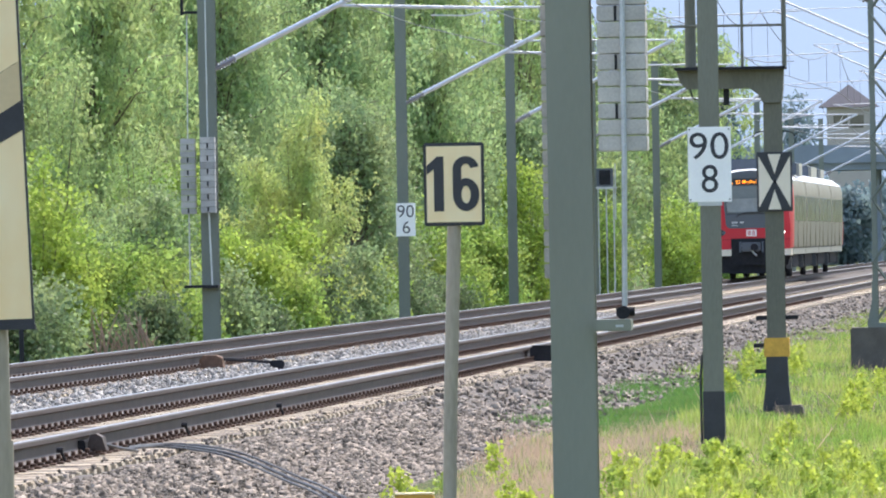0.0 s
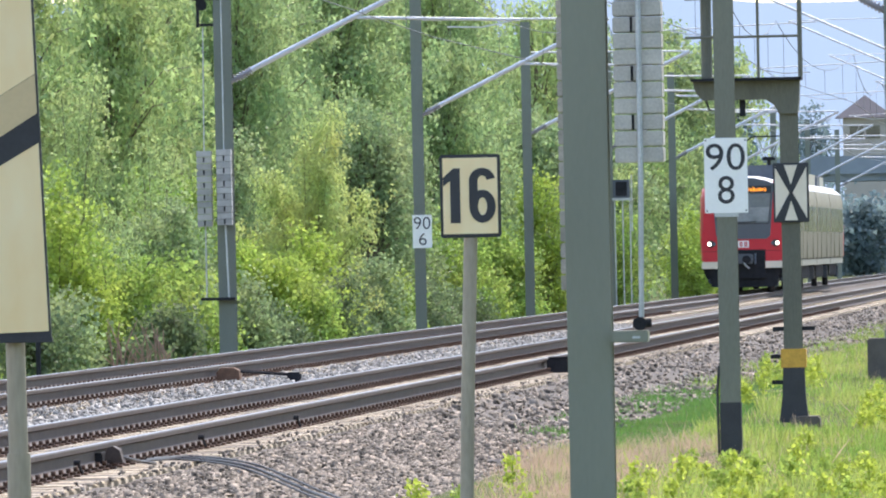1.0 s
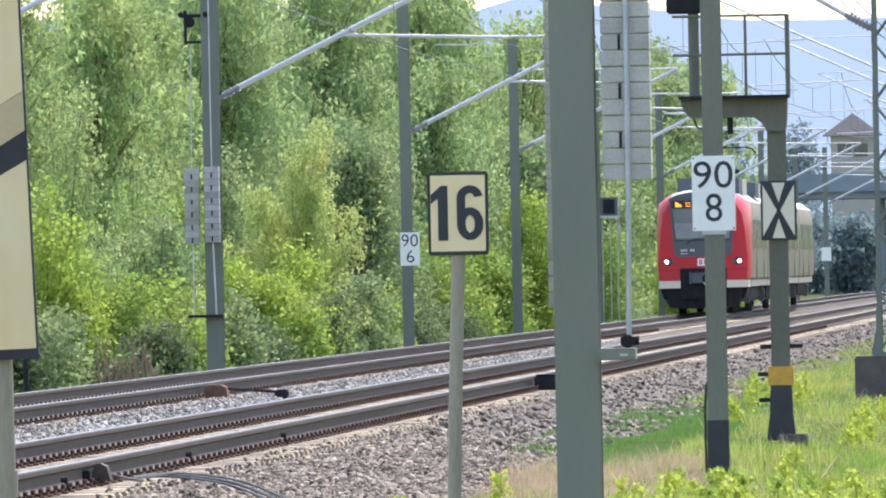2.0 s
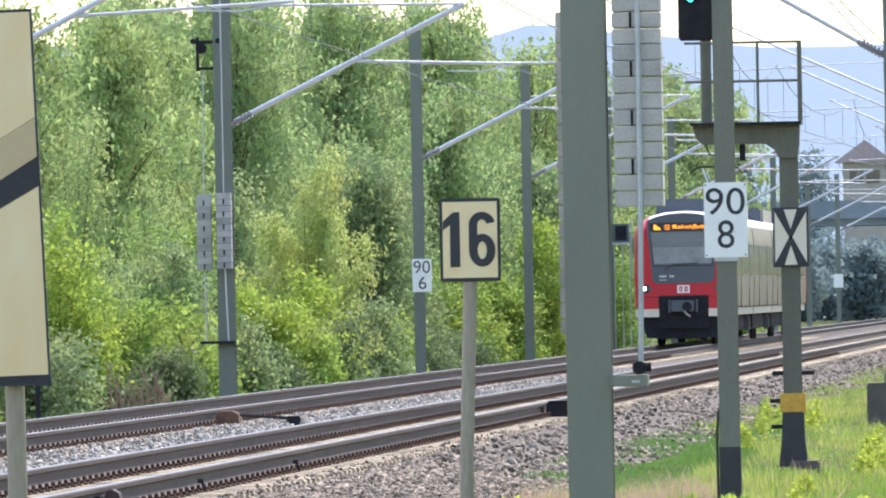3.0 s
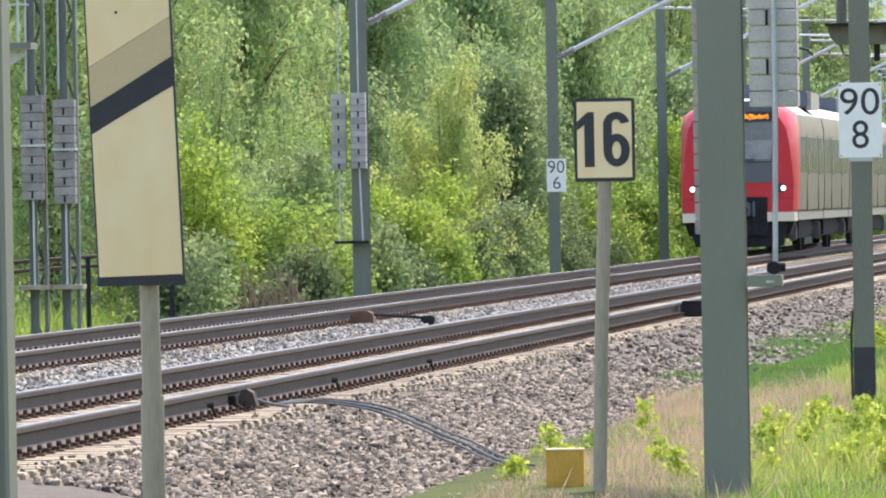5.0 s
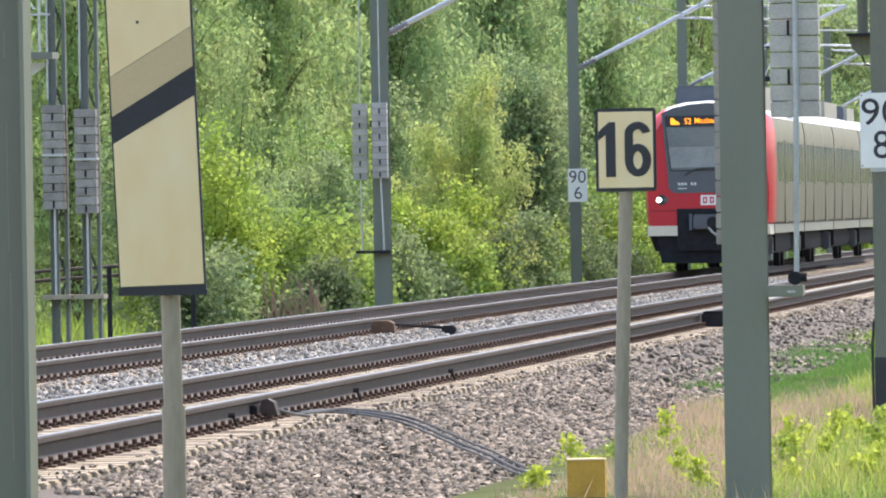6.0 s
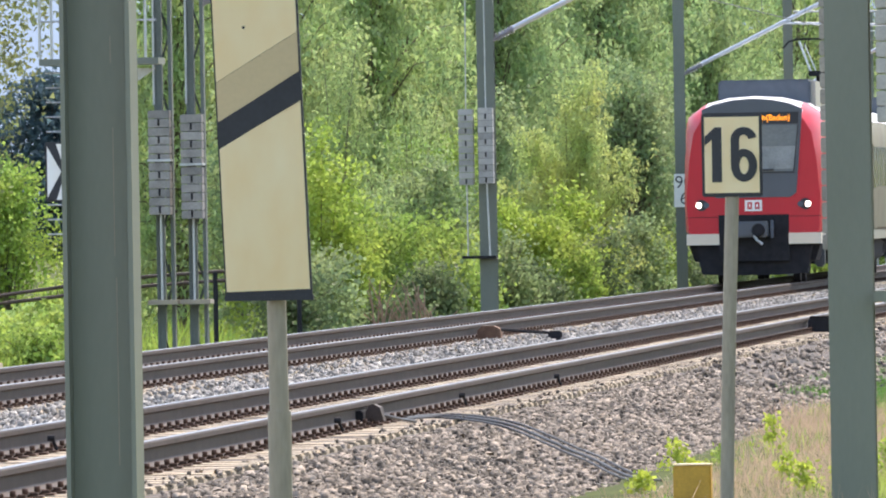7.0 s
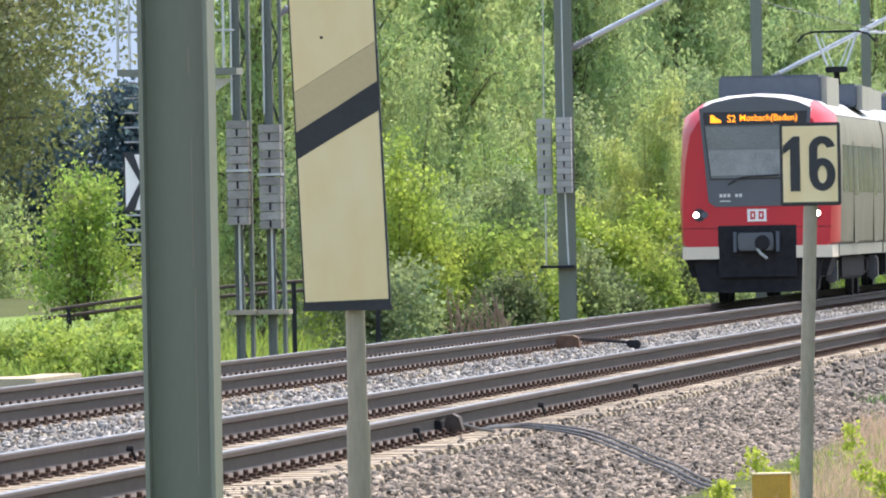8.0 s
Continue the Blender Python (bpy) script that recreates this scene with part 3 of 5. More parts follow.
def slab(x_in0, x_in1, zl, zr, y0, y1, mat, name, label=""):
    """A band across the leaning board: zl and zr are its heights at the left and right edge."""
    w = 0.34
    o = []
    for (a, b) in ((zl[0], zr[0]), (zl[1], zr[1])):
        o.append([(lean(a) + x_in0, a + 0.0), (lean(b) + w - x_in1, b)])
    prism_bm = prism(B(), [o[0][0], o[0][1], o[1][1], o[1][0]], y0, y1)
    return part(name, prism_bm, mat, t, label)


slab(0, 0, (1.10, 2.55), (1.11, 2.56), 0.0, 0.022, M_BLACK, "frame", "dark board frame")
slab(0.006, 0.008, (1.127, 1.684), (1.135, 1.872), -0.004, 0.0, M_CREAM, "board", "weathered cream field")
slab(0.006, 0.008, (1.945, 2.54), (2.138, 2.548), -0.004, 0.0, M_CREAM, "board", "weathered cream field")
slab(0.006, 0.008, (1.787, 1.943), (1.984, 2.136), -0.004, 0.0, M_DULL, "dull_stripe", "dull painted-over stripe")
slab(0.002, 0.002, (1.684, 1.787), (1.872, 1.984), -0.006, -0.001, M_BLACK, "stripe", "black slanting stripe")
part("bolt", tube(B(), [(-0.088, -0.007, 2.157), (-0.088, 0.0, 2.157)], 0.006, 8), M_IRON, t)
part("bottom_lip", box(B(), lean(1.1) - 0.003, lean(1.1) + 0.344, -0.012, 0.024, 1.092, 1.112), M_BLACK, t)

# kilometre boards on their masts
t = thing("kilometre_mast", "slim grey-green steel mast with a white number board and dark foot", "mast", (-3.985, 110, 0), "overhead line masts")
part("column", upright(B(), beam_outline(0.185, 0.19, 0.012, 0.009, False), -0.7, 8.4), M_MAST_SLIM, t)
part("dark_foot", box(B(), -0.1, 0.1, -0.102, 0.1, -0.75, -0.02), M_CABLE, t, "tarred dark mast foot")
part("earth_cable", tube(B(), [(-0.115, -0.05, -0.55), (-0.12, -0.05, 0.1), (-0.1, -0.05, 0.32)], 0.012, 6), M_CABLE, t)
b = part("number_board", box(B(), -0.198, 0.203, -0.125, -0.115, 1.735, 2.43, 0.004), M_WHITE, t, "white enamel board reading 90 8")
writing("figure", "90", 0.365, 0.25, M_BLACK, b, 0.0, -0.127, 2.255, "black figures 90", 0.0)
writing("figure", "8", 0.155, 0.26, M_BLACK, b, 0.002, -0.127, 1.95, "black figure 8", 0.0)
for sx in (-0.18, 0.185):
    for sz in (1.757, 2.408):
        part("screw", tube(B(), [(sx, -0.128, sz), (sx, -0.12, sz)], 0.008, 8), M_IRON, b)
part("board_clamp", box(B(), -0.11, 0.11, -0.118, -0.09, 1.70, 1.735), M_ZINC, t)

t = thing("kilometre_board", "small white enamel board reading 90 6, hung on a mast", "sign", (-16.355, 264 - 0.15, 0))
b = part("number_board", box(B(), -0.215, 0.215, -0.01, 0.02, 1.562, 2.302, 0.004), M_WHITE, t)
writing("figure", "90", 0.37, 0.275, M_BLACK, b, 0.0, -0.014, 2.12, "black figures 90", -0.006)
writing("figure", "6", 0.17, 0.275, M_BLACK, b, 0.01, -0.014, 1.765, "black figure 6", -0.006)


def crossed_board(parent, x, y, z0, z1, w, mat):
    """A board with a black cross band: two black V shapes that meet in the middle."""
    part("frame", box(B(), x - w / 2, x + w / 2, y, y + 0.03, z0, z1, 0.006), M_BLACK, parent)
    part("board", box(B(), x - w / 2 + 0.022, x + w / 2 - 0.022, y - 0.005, y + 0.001, z0 + 0.022, z1 - 0.022), mat, parent)
    zc, a = (z0 + z1) / 2, w / 2 - 0.022
    for s in (-1, 1):
        ze = zc + s * ((z1 - z0) / 2 - 0.022)
        for k in (-1, 1):
            bm = prism(B(), [(x, zc - s * 0.03), (x, zc + s * 0.085), (x + k * (a - 0.10), ze), (x + k * a, ze), (x + k * a, ze - s * 0.02)], y - 0.009, y - 0.005)
            part("band", bm, M_BLACK, parent)


# ---- signal on a cantilever arm ----
t = thing("railway_signal", "dark green signal on a bracket arm with railed platform, showing green", "signal", (-3.98, 129, 0))
part("column", upright(B(), beam_outline(0.2, 0.2, 0.014, 0.014, False), -0.1, 3.05), M_OLIVE, t)
crossed_board(t, 0.012, -0.14, 1.677, 2.322, 0.388, M_PALE)
part("yellow_band", box(B(), -0.135, 0.14, -0.125, 0.13, 0.095, 0.304, 0.008), M_YELLOW, t, "yellow painted band")
bm = B()
prism(bm, [(-0.115, 0.1), (0.115, 0.1), (0.125, -0.2), (0.155, -0.5), (-0.165, -0.5), (-0.125, -0.2)], -0.12, 0.1)
part("splayed_foot", bm, M_CABLE, t, "dark splayed mast foot")
part("base_slab", box(B(), -0.05, 0.28, -0.3, 0.3, -0.62, -0.43, 0.02), M_CONC, t)
for z, x0, x1 in ((0.50, -0.22, -0.1), (0.50, 0.1, 0.24), (0.2, -0.25, -0.135), (-0.08, -0.24, -0.12)):
    part("step_iron", box(B(), x0, x1, -0.05, 0.0, z, z + 0.045), M_IRON, t)
arm = prism(B(), [(-1.035, 3.23), (0.13, 3.23), (0.12, 3.0), (0.1, 2.86), (-0.1, 2.86), (-0.15, 2.95), (-0.24, 3.02), (-0.93, 3.02), (-1.0, 3.10)], -0.16, 0.16)
part("bracket_arm", arm, M_OLIVE, t, "box-section bracket arm")
part("platform_edge", box(B(), -1.05, 0.15, -0.35, 0.35, 3.225, 3.255), M_IRON, t)
for x in (-0.31, 0.145):
    part("railing_post", tube(B(), [(x, -0.3, 3.25), (x, -0.3, 4.13)], 0.016 if x < 0 else 0.026, 6), M_OLIVE, t)
for z in (3.70, 4.12):
    part("railing_bar", tube(B(), [(-1.1, -0.3, z), (0.15, -0.3, z)], 0.016, 6), M_OLIVE, t)
part("head_post", tube(B(), [(-0.88, 0, 3.24), (-0.88, 0, 4.2)], 0.06, 10), M_OLIVE, t)
part("hanging_bolt", box(B(), -0.53, -0.47, -0.05, 0.05, 2.84, 3.03), M_IRON, t)
part("cable_loop", tube(B(), [(-0.9, -0.1, 3.05), (-0.86, -0.1, 2.92), (-0.78, -0.1, 2.9), (-0.74, -0.1, 3.05)], 0.012, 6), M_CABLE, t)
h = part("signal_head", box(B(), -1.17, -0.79, -0.12, 0.2, 4.16, 5.1, 0.02), M_IRON, t, "black signal head")
part("lens", tube(B(), [(-1.03, -0.126, 4.61), (-1.03, -0.115, 4.61)], 0.038, 16), M_GREEN_LAMP, h, "lit green lens")
bm = B()
pts = [(-1.03 + 0.085 * math.cos(a), 4.61 + 0.085 * math.sin(a)) for a in [math.pi * i / 12 for i in range(13)]]
for a, b in zip(pts, pts[1:]):
    v = [bm.verts.new(q) for q in ((a[0], -0.12, a[1]), (b[0], -0.12, b[1]), (b[0], -0.3, b[1] - 0.02), (a[0], -0.3, a[1] - 0.02))]
    bm.faces.new(v)
part("visor", bm, M_IRON, h)

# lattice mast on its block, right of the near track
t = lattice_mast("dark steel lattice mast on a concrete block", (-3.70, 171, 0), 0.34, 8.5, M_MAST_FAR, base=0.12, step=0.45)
part("concrete_block", box(B(), -0.5, 0.42, -0.5, 0.5, -0.7, 0.075, 0.02), M_CONC, t, "stained concrete block")
part("foot_plate", box(B(), -0.25, 0.3, -0.3, 0.3, 0.075, 0.14), M_MAST_FAR, t)
bm = upright(B(), [(-0.19, -0.2), (-0.11, -0.2), (-0.11, 0.1), (-0.19, 0.1)], 0.12, 0.75)
prism(bm, [(-0.26, 0.14), (-0.1, 0.14), (-0.1, 0.55), (-0.18, 0.5)], -0.19, -0.15)
part("gusset", bm, M_MAST_FAR, t)
cantilever(t, 4.4, 4.75, 7.25, sign=-1, thick=0.036)

# masts of the near track farther on
for y in (222, 272, 322, 374, 430, 490, 555):
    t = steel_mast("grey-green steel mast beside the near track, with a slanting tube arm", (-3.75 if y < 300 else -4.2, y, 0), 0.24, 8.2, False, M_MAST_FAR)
    cantilever(t, 4.6, sign=-1, thick=0.021)

# left signal with crossed board, beyond the far track
t = thing("railway_signal", "signal column with ladder platform and a crossed white board", "signal", (-14.55 - 0.1, 129, 0))
part("column", upright(B(), beam_outline(0.24, 0.24, 0.014, 0.014, False), -0.6, 5.5), M_MAST_FAR, t)
crossed_board(t, -0.125, -0.16, 1.655, 2.307, 0.388, M_WHITE)
part("platform", box(B(), -0.34, 0.97, -0.4, 0.3, 3.14, 3.21), M_MAST_FAR, t, "grey steel platform")
part("platform_bracket", prism(B(), [(0.12, 2.6), (0.18, 2.6), (0.9, 3.1), (0.12, 3.1)], -0.02, 0.02), M_ZINC, t)
for x in (-0.33, -0.2, 0.72, 0.83):
    part("railing_post", tube(B(), [(x, -0.38, 3.2), (x, -0.38, 4.6)], 0.016, 6), M_ZINC, t)
for z in (3.62, 4.1):
    part("railing_bar", tube(B(), [(-0.34, -0.38, z), (0.95, -0.38, z)], 0.014, 6), M_ZINC, t)
for i in range(12):
    part("rung", tube(B(), [(-0.3, -0.15, 1.3 + 0.16 * i), (-0.12, -0.15, 1.3 + 0.16 * i)], 0.011, 6), M_ZINC, t)


# ---- overhead wires ----
def wire_run(name, x0, z_con, z_mes, supports, stagger, label):
    """Contact wire below, carrying wire above sagging from mast to mast, droppers between."""
    t = thing(name, label, "overhead wire")
    con, mes = [], []
    for i, (a, b) in enumerate(zip(supports, supports[1:])):
        s0, s1 = stagger * (-1) ** i, -stagger * (-1) ** i
        for k in range(12):
            u = k / 12
            con.append((x0 + s0 + (s1 - s0) * u, a + (b - a) * u, z_con))
            zz = z_mes - 4 * 0.75 * u * (1 - u)
            mes.append((x0 + s0 + (s1 - s0) * u, a + (b - a) * u, zz))
            if k % 3 == 1:
                part("dropper", tube(B(), [(con[-1][0], con[-1][1], z_con), (mes[-1][0], mes[-1][1], zz)], 0.005, 4), M_WIRE, t)
    part("contact_wire", tube(B(), con, 0.009, 5), M_WIRE, t)
    part("carrying_wire", tube(B(), mes, 0.009, 5), M_WIRE, t)


wire_run("overhead_wire", FAR + 0.75, 5.25, 6.62, [60, 110, 157, *FAR_MASTS, 700, 850], 0.25, "copper wires over the far track, hung from mast to mast")
wire_run("overhead_wire", NEAR + 0.55, 5.30, 6.62, [44, 77, 110, 171, 222, 272, 322, 374, 430, 490, 555, 700, 850], 0.25, "copper wires over the near track, hung from mast to mast")
t = thing("feeder_line", "grey feeder cable strung along the near masts", "overhead wire")
part("cable", tube(B(), [(-5.2, 171, 6.3), (-5.0, 222, 6.0), (-5.2, 322, 6.1), (-5.0, 500, 6.2)], 0.011, 6), M_WIRE, t)
part("cable", tube(B(), [(-5.5, 130, 6.9), (-5.4, 222, 6.1), (-5.3, 330, 6.2)], 0.011, 6), M_WIRE, t)

# ---- small things along the track ----
t = thing("point_machine_box", "rusty iron box at the rail with a rod to a peg", "track device", (-12.2, 155.3, 0))
part("box", prism(B(), [(-0.16, -0.23), (0.16, -0.23), (0.14, -0.06), (0.06, -0.02), (-0.1, -0.02), (-0.16, -0.08)], -0.2, 0.2), M_RUST, t)
part("rod", tube(B(), [(0.1, 0, -0.07), (0.45, 0.2, -0.10), (0.80, 0.3, -0.13)], 0.022, 6), M_IRON, t)
part("peg", box(B(), 0.74, 0.92, 0.2, 0.45, -0.25, -0.10, 0.02), M_IRON, t)
t = thing("rail_contact_box", "black iron box clamped to the near rail", "track device", (-7.97, 157.5, 0))
part("box", box(B(), -0.16, 0.16, -0.25, 0.25, -0.22, 0.0, 0.02), M_IRON, t)
part("cover", box(B(), -0.14, 0.16, -0.26, 0.22, 0.0, 0.02, 0.008), M_IRON, t)
t = thing("axle_counter", "grey sensor head bolted to the near rail with a cable", "track device", (-8.08, 91.2, 0))
part("head", prism(B(), [(-0.07, -0.15), (0.09, -0.15), (0.06, -0.05), (0.01, -0.02), (-0.03, -0.03)], -0.12, 0.14), M_RAIL_SIDE, t)
part("rear_block", box(B(), -0.12, -0.05, -0.35, 0.3, -0.16, -0.07, 0.01), M_IRON, t)
part("cable", tube(B(), [(0.05, 0.0, -0.1), (0.16, 0.5, -0.15), (0.22, 1.2, -0.18)], 0.014, 6), M_CABLE, t)
for y, x in ((99.5, -8.09), (110.5, -8.09), (82.5, -9.6), (88.0, -8.09)):
    t = thing("rail_bond", "small dark bolt-on connector at the rail web", "track device", (x, y, 0), "rail connectors")
    part("lug", tube(B(), [(0, 0, -0.09), (0.05, 0, -0.09)], 0.022, 8), M_IRON, t)
    part("tail", tube(B(), [(0.03, 0, -0.09), (0.06, 0.05, -0.17)], 0.012, 6), M_IRON, t)
CABLE = [(-8.0, 92.6, -0.20), (-7.85, 93.5, -0.205), (-7.68, 93.4, -0.21), (-7.43, 92.5, -0.215), (-7.18, 91.6, -0.233), (-6.96, 91.0, -0.277), (-6.56, 89.1, -0.357), (-6.38, 88.2, -0.393), (-6.1, 86.6, -0.43), (-5.7, 84.0, -0.49), (-5.3, 81.5, -0.5)]
for k, off in enumerate((0.0, 0.07, 0.15)):
    t = thing("track_cable", "grey cable lying in a curve over the ballast", "cable", (0, 0, 0), "cables on the ballast")
    pts = [(x, y + 9 * off, z) for x, y, z in CABLE]
    smooth_pts = []
    for i in range(len(pts) - 1):
        for j in range(6):
            u = j / 6
            p0, p1, p2, p3 = (Vector(pts[max(0, min(len(pts) - 1, i + d))]) for d in (-1, 0, 1, 2))
            smooth_pts.append(0.5 * ((2 * p1) + (-p0 + p2) * u + (2 * p0 - 5 * p1 + 4 * p2 - p3) * u * u + (-p0 + 3 * p1 - 3 * p2 + p3) * u ** 3))
    part("sheath", tube(B(), [p + Vector((0, 0, 0.035)) for p in smooth_pts], 0.009 + 0.003 * (k == 1), 7), M_CABLE, t, smooth=True)
t = thing("cable_marker", "small yellow marker block in the grass", "marker", (-4.75, 77.2, 0))
part("block", box(B(), -0.13, 0.115, -0.1, 0.1, -0.6, -0.235, 0.008), M_YELLOW, t)
part("cap", box(B(), -0.132, 0.117, -0.102, 0.102, -0.235, -0.225), M_CREAM, t)
for x0, x1, z in ((-18.2, -17.55, -0.27), (-17.52, -17.05, -0.245)):
    t = thing("concrete_slab", "loose pale concrete slab beside the far track", "slab", (0, 0, 0), "slabs by the track")
    part("slab", box(B(), x0, x1, 137.5, 142, -0.95, z, 0.01), M_SLEEPER, t)
t = thing("pipe_barrier", "low dark pipe rail on short posts in the grass", "railing", (0, 190, 0))
for dz, x1 in ((0.0, -23.3), (-0.15, -23.6)):
    part("pipe", tube(B(), [(x1, 0, 0.22 + dz), (-21.7, 0, 0.42 + dz), (-20.4, 0, 0.55 + dz), (-17.9, 0, 0.68 + dz)], 0.03, 8), M_PIPE, t)
for x, z in ((-23.0, 0.25), (-21.2, 0.48), (-19.35, 0.6), (-18.0, 0.67)):
    part("post", tube(B(), [(x, 0, -0.7), (x, 0, z)], 0.04, 8), M_IRON, t)


# ---- the train ----
TRAIN = thing("commuter_train", "red-fronted electric commuter train with lit headlamps and amber display", "train", (FAR, 400, 0))
CAR, HALF = 16.9, 1.40


# half outline of the body, from sill to roof crown
SEC = [(1.30, 0.98), (1.38, 1.05), (1.405, 1.7), (1.405, 2.5), (1.395, 3.05), (1.34, 3.32), (1.0, 3.57), (0.55, 3.67), (0.0, 3.71)]


def loft(bm, sections):
    rings = []
    for y, pts in sections:
        full = [(x, z) for x, z in pts] + [(-x, z) for x, z in reversed(pts[:-1])]
        rings.append([bm.verts.new((x, y, z)) for x, z in full])
    n = len(rings[0])
    for a, b in zip(rings, rings[1:]):
        for i in range(n):
            j = (i + 1) % n
            bm.faces.new((a[i], a[j], b[j], b[i]))
    bm.faces.new(rings[0]), bm.faces.new(rings[-1])
    return bm


nose0 = [(1.22, 0.98), (1.30, 1.05), (1.33, 1.7), (1.26, 2.5), (1.17, 3.0), (1.02, 3.25), (0.85, 3.40), (0.5, 3.50), (0.0, 3.54)]
nose1 = [(1.27, 0.98), (1.36, 1.05), (1.385, 1.7), (1.36, 2.5), (1.30, 3.0), (1.15, 3.33), (0.92, 3.52), (0.53, 3.62), (0.0, 3.66)]
nose = part("nose", loft(B(), [(0.0, nose0), (0.25, nose1), (1.2, SEC), (1.9, SEC)]), M_RED, TRAIN, "rounded red cab front", smooth=True)
part("roof_cap", loft(B(), [(0.06, [(1.0, 3.40), (0.9, 3.48), (0.5, 3.59), (0.0, 3.635)]), (0.35, [(1.0, 3.46), (0.9, 3.57), (0.5, 3.66), (0.0, 3.70)]), (1.3, [(1.0, 3.5), (0.95, 3.6), (0.55, 3.70), (0.0, 3.735)])]), M_ROOF, nose, "pale curved roof edge over the cab", smooth=True)
# the dark front panel
front = [(-1.0, 3.46), (-0.75, 3.57), (-0.4, 3.645), (0.0, 3.675), (0.4, 3.645), (0.75, 3.57), (1.0, 3.46), (0.86, 1.80), (0.74, 1.71), (-0.74, 1.71), (-0.86, 1.80)]
part("front_panel", prism(B(), front, -0.03, 0.02), M_GREY, nose, "dark grey front panel")
part("windscreen", prism(B(), [(-0.90, 3.14), (0.90, 3.14), (0.80, 2.22), (-0.80, 2.22)], -0.04, -0.028), M_SCREEN, nose, "glass windscreen with a grey-blue reflection in its colour")
for s in (-1, 1):
    part("windscreen_rim", prism(B(), [(s * 0.90, 3.14), (s * 0.925, 3.16), (s * 0.825, 2.2), (s * 0.80, 2.22)], -0.044, -0.028), M_BLACK, nose)
part("windscreen_rim", box(B(), -0.83, 0.83, -0.044, -0.028, 2.19, 2.22), M_BLACK, nose)
part("blind", prism(B(), [(-0.86, 2.72), (0.86, 2.72), (0.81, 2.27), (-0.81, 2.27)], -0.043, -0.040), M_BLIND, nose, "grey dashboard and seats behind the glass")
part("display_case", prism(B(), [(-0.93, 3.40), (0.93, 3.40), (0.915, 3.17), (-0.915, 3.17)], -0.045, -0.028), M_BLACK, nose)
writing("destination_text", "S2", 0.15, 0.13, M_LED, nose, -0.42, -0.05, 3.28, "amber letters S2", 0.004)
writing("destination_text", "Mosbach(Baden)", 1.02, 0.155, M_LED, nose, 0.24, -0.05, 3.275, "amber letters Mosbach(Baden)", 0.004)
part("arrow_mark", prism(B(), [(-0.80, 3.21), (-0.60, 3.21), (-0.62, 3.26), (-0.70, 3.30), (-0.74, 3.35), (-0.80, 3.35)], -0.05, -0.044), M_LED, nose, "amber symbol")
w = part("wiper", tube(B(), [(-0.50, -0.07, 2.10), (-0.35, -0.07, 2.20), (-0.2, -0.07, 2.24), (0.42, -0.07, 2.26)], 0.018, 6), M_BLACK, nose)
for k in range(6):
    if k != 3:
        part("number_mark", box(B(), -0.66 + 0.07 * k, -0.61 + 0.07 * k, -0.036, -0.03, 1.88, 1.94), M_ROOF, nose)
part("number_mark", box(B(), -0.66, -0.46, -0.036, -0.03, 1.80, 1.82), M_ROOF, nose)
part("top_lamp", tube(B(), [(0, -0.02, 3.58), (0, 0.2, 3.60)], 0.065, 12), M_WHITE, nose, "small white top lamp")
e = part("emblem", box(B(), -0.17, 0.17, -0.012, 0.01, 1.44, 1.66), M_WHITE, nose, "pale emblem plate")
for x in (-0.075, 0.075):
    part("emblem_bar", box(B(), x - 0.045, x + 0.045, -0.018, -0.012, 1.48, 1.62), M_RED, e)
    part("emblem_hole", box(B(), x - 0.015, x + 0.015, -0.021, -0.017, 1.515, 1.585), M_WHITE, e)
for s in (-1, 1):
    x = s * 1.07
    lamp = part("headlight", tube(B(), [(x - s * 0.04, -0.03, 1.57), (x - s * 0.04, 0.05, 1.57)], 0.115, 16), M_BLACK, nose, "lit round headlamp")
    part("bulb", tube(B(), [(x + s * 0.015, -0.05, 1.57), (x + s * 0.015, -0.02, 1.57)], 0.056, 16), M_LAMP, lamp, "bright headlamp glass")
    part("marker_lamp", tube(B(), [(x - s * 0.135, -0.04, 1.57), (x - s * 0.135, 0.0, 1.57)], 0.06, 12), M_ROOFBOX, lamp)
    part("skirt_stripe", box(B(), min(s * 0.69, s * 1.34), max(s * 0.69, s * 1.34), -0.02, 1.9, 0.78, 1.0), M_PALE, nose, "cream lower stripe")
    part("seam", box(B(), min(s * 0.69, s * 1.33), max(s * 0.69, s * 1.33), -0.006, 0.02, 1.325, 1.335), M_IRON, nose)
# solid near-black block stands for the shade inside the coupler hollow
part("coupler_recess_shade", box(B(), -0.70, 0.70, -0.012, 0.4, 0.45, 1.37), M_IRON, nose, "near-black block giving the shade of the coupler recess")
c = part("coupler", box(B(), -0.34, 0.30, -0.25, 0.1, 0.92, 1.24, 0.03), M_GREY, nose, "grey automatic coupler")
part("coupler_cone", tube(B(), [(0.1, -0.4, 1.06), (0.1, -0.2, 1.06)], 0.12, 12, 0.14), M_IRON, c)
part("coupler_hose", tube(B(), [(0.02, -0.3, 0.95), (0.08, -0.35, 0.86), (0.18, -0.3, 0.78)], 0.03, 6), M_ZINC, c)
part("coupler_guide", box(B(), -0.42, -0.36, -0.2, 0.1, 0.9, 1.26), M_ROOFBOX, c)
part("coupler_guide", box(B(), 0.34, 0.40, -0.2, 0.1, 0.9, 1.26), M_ROOFBOX, c)
part("snow_plough", prism(B(), [(-1.15, 0.75), (1.15, 0.75), (1.05, 0.2), (0.5, 0.17), (-0.5, 0.17), (-1.05, 0.2)], 0.1, 0.8), M_IRON, TRAIN)
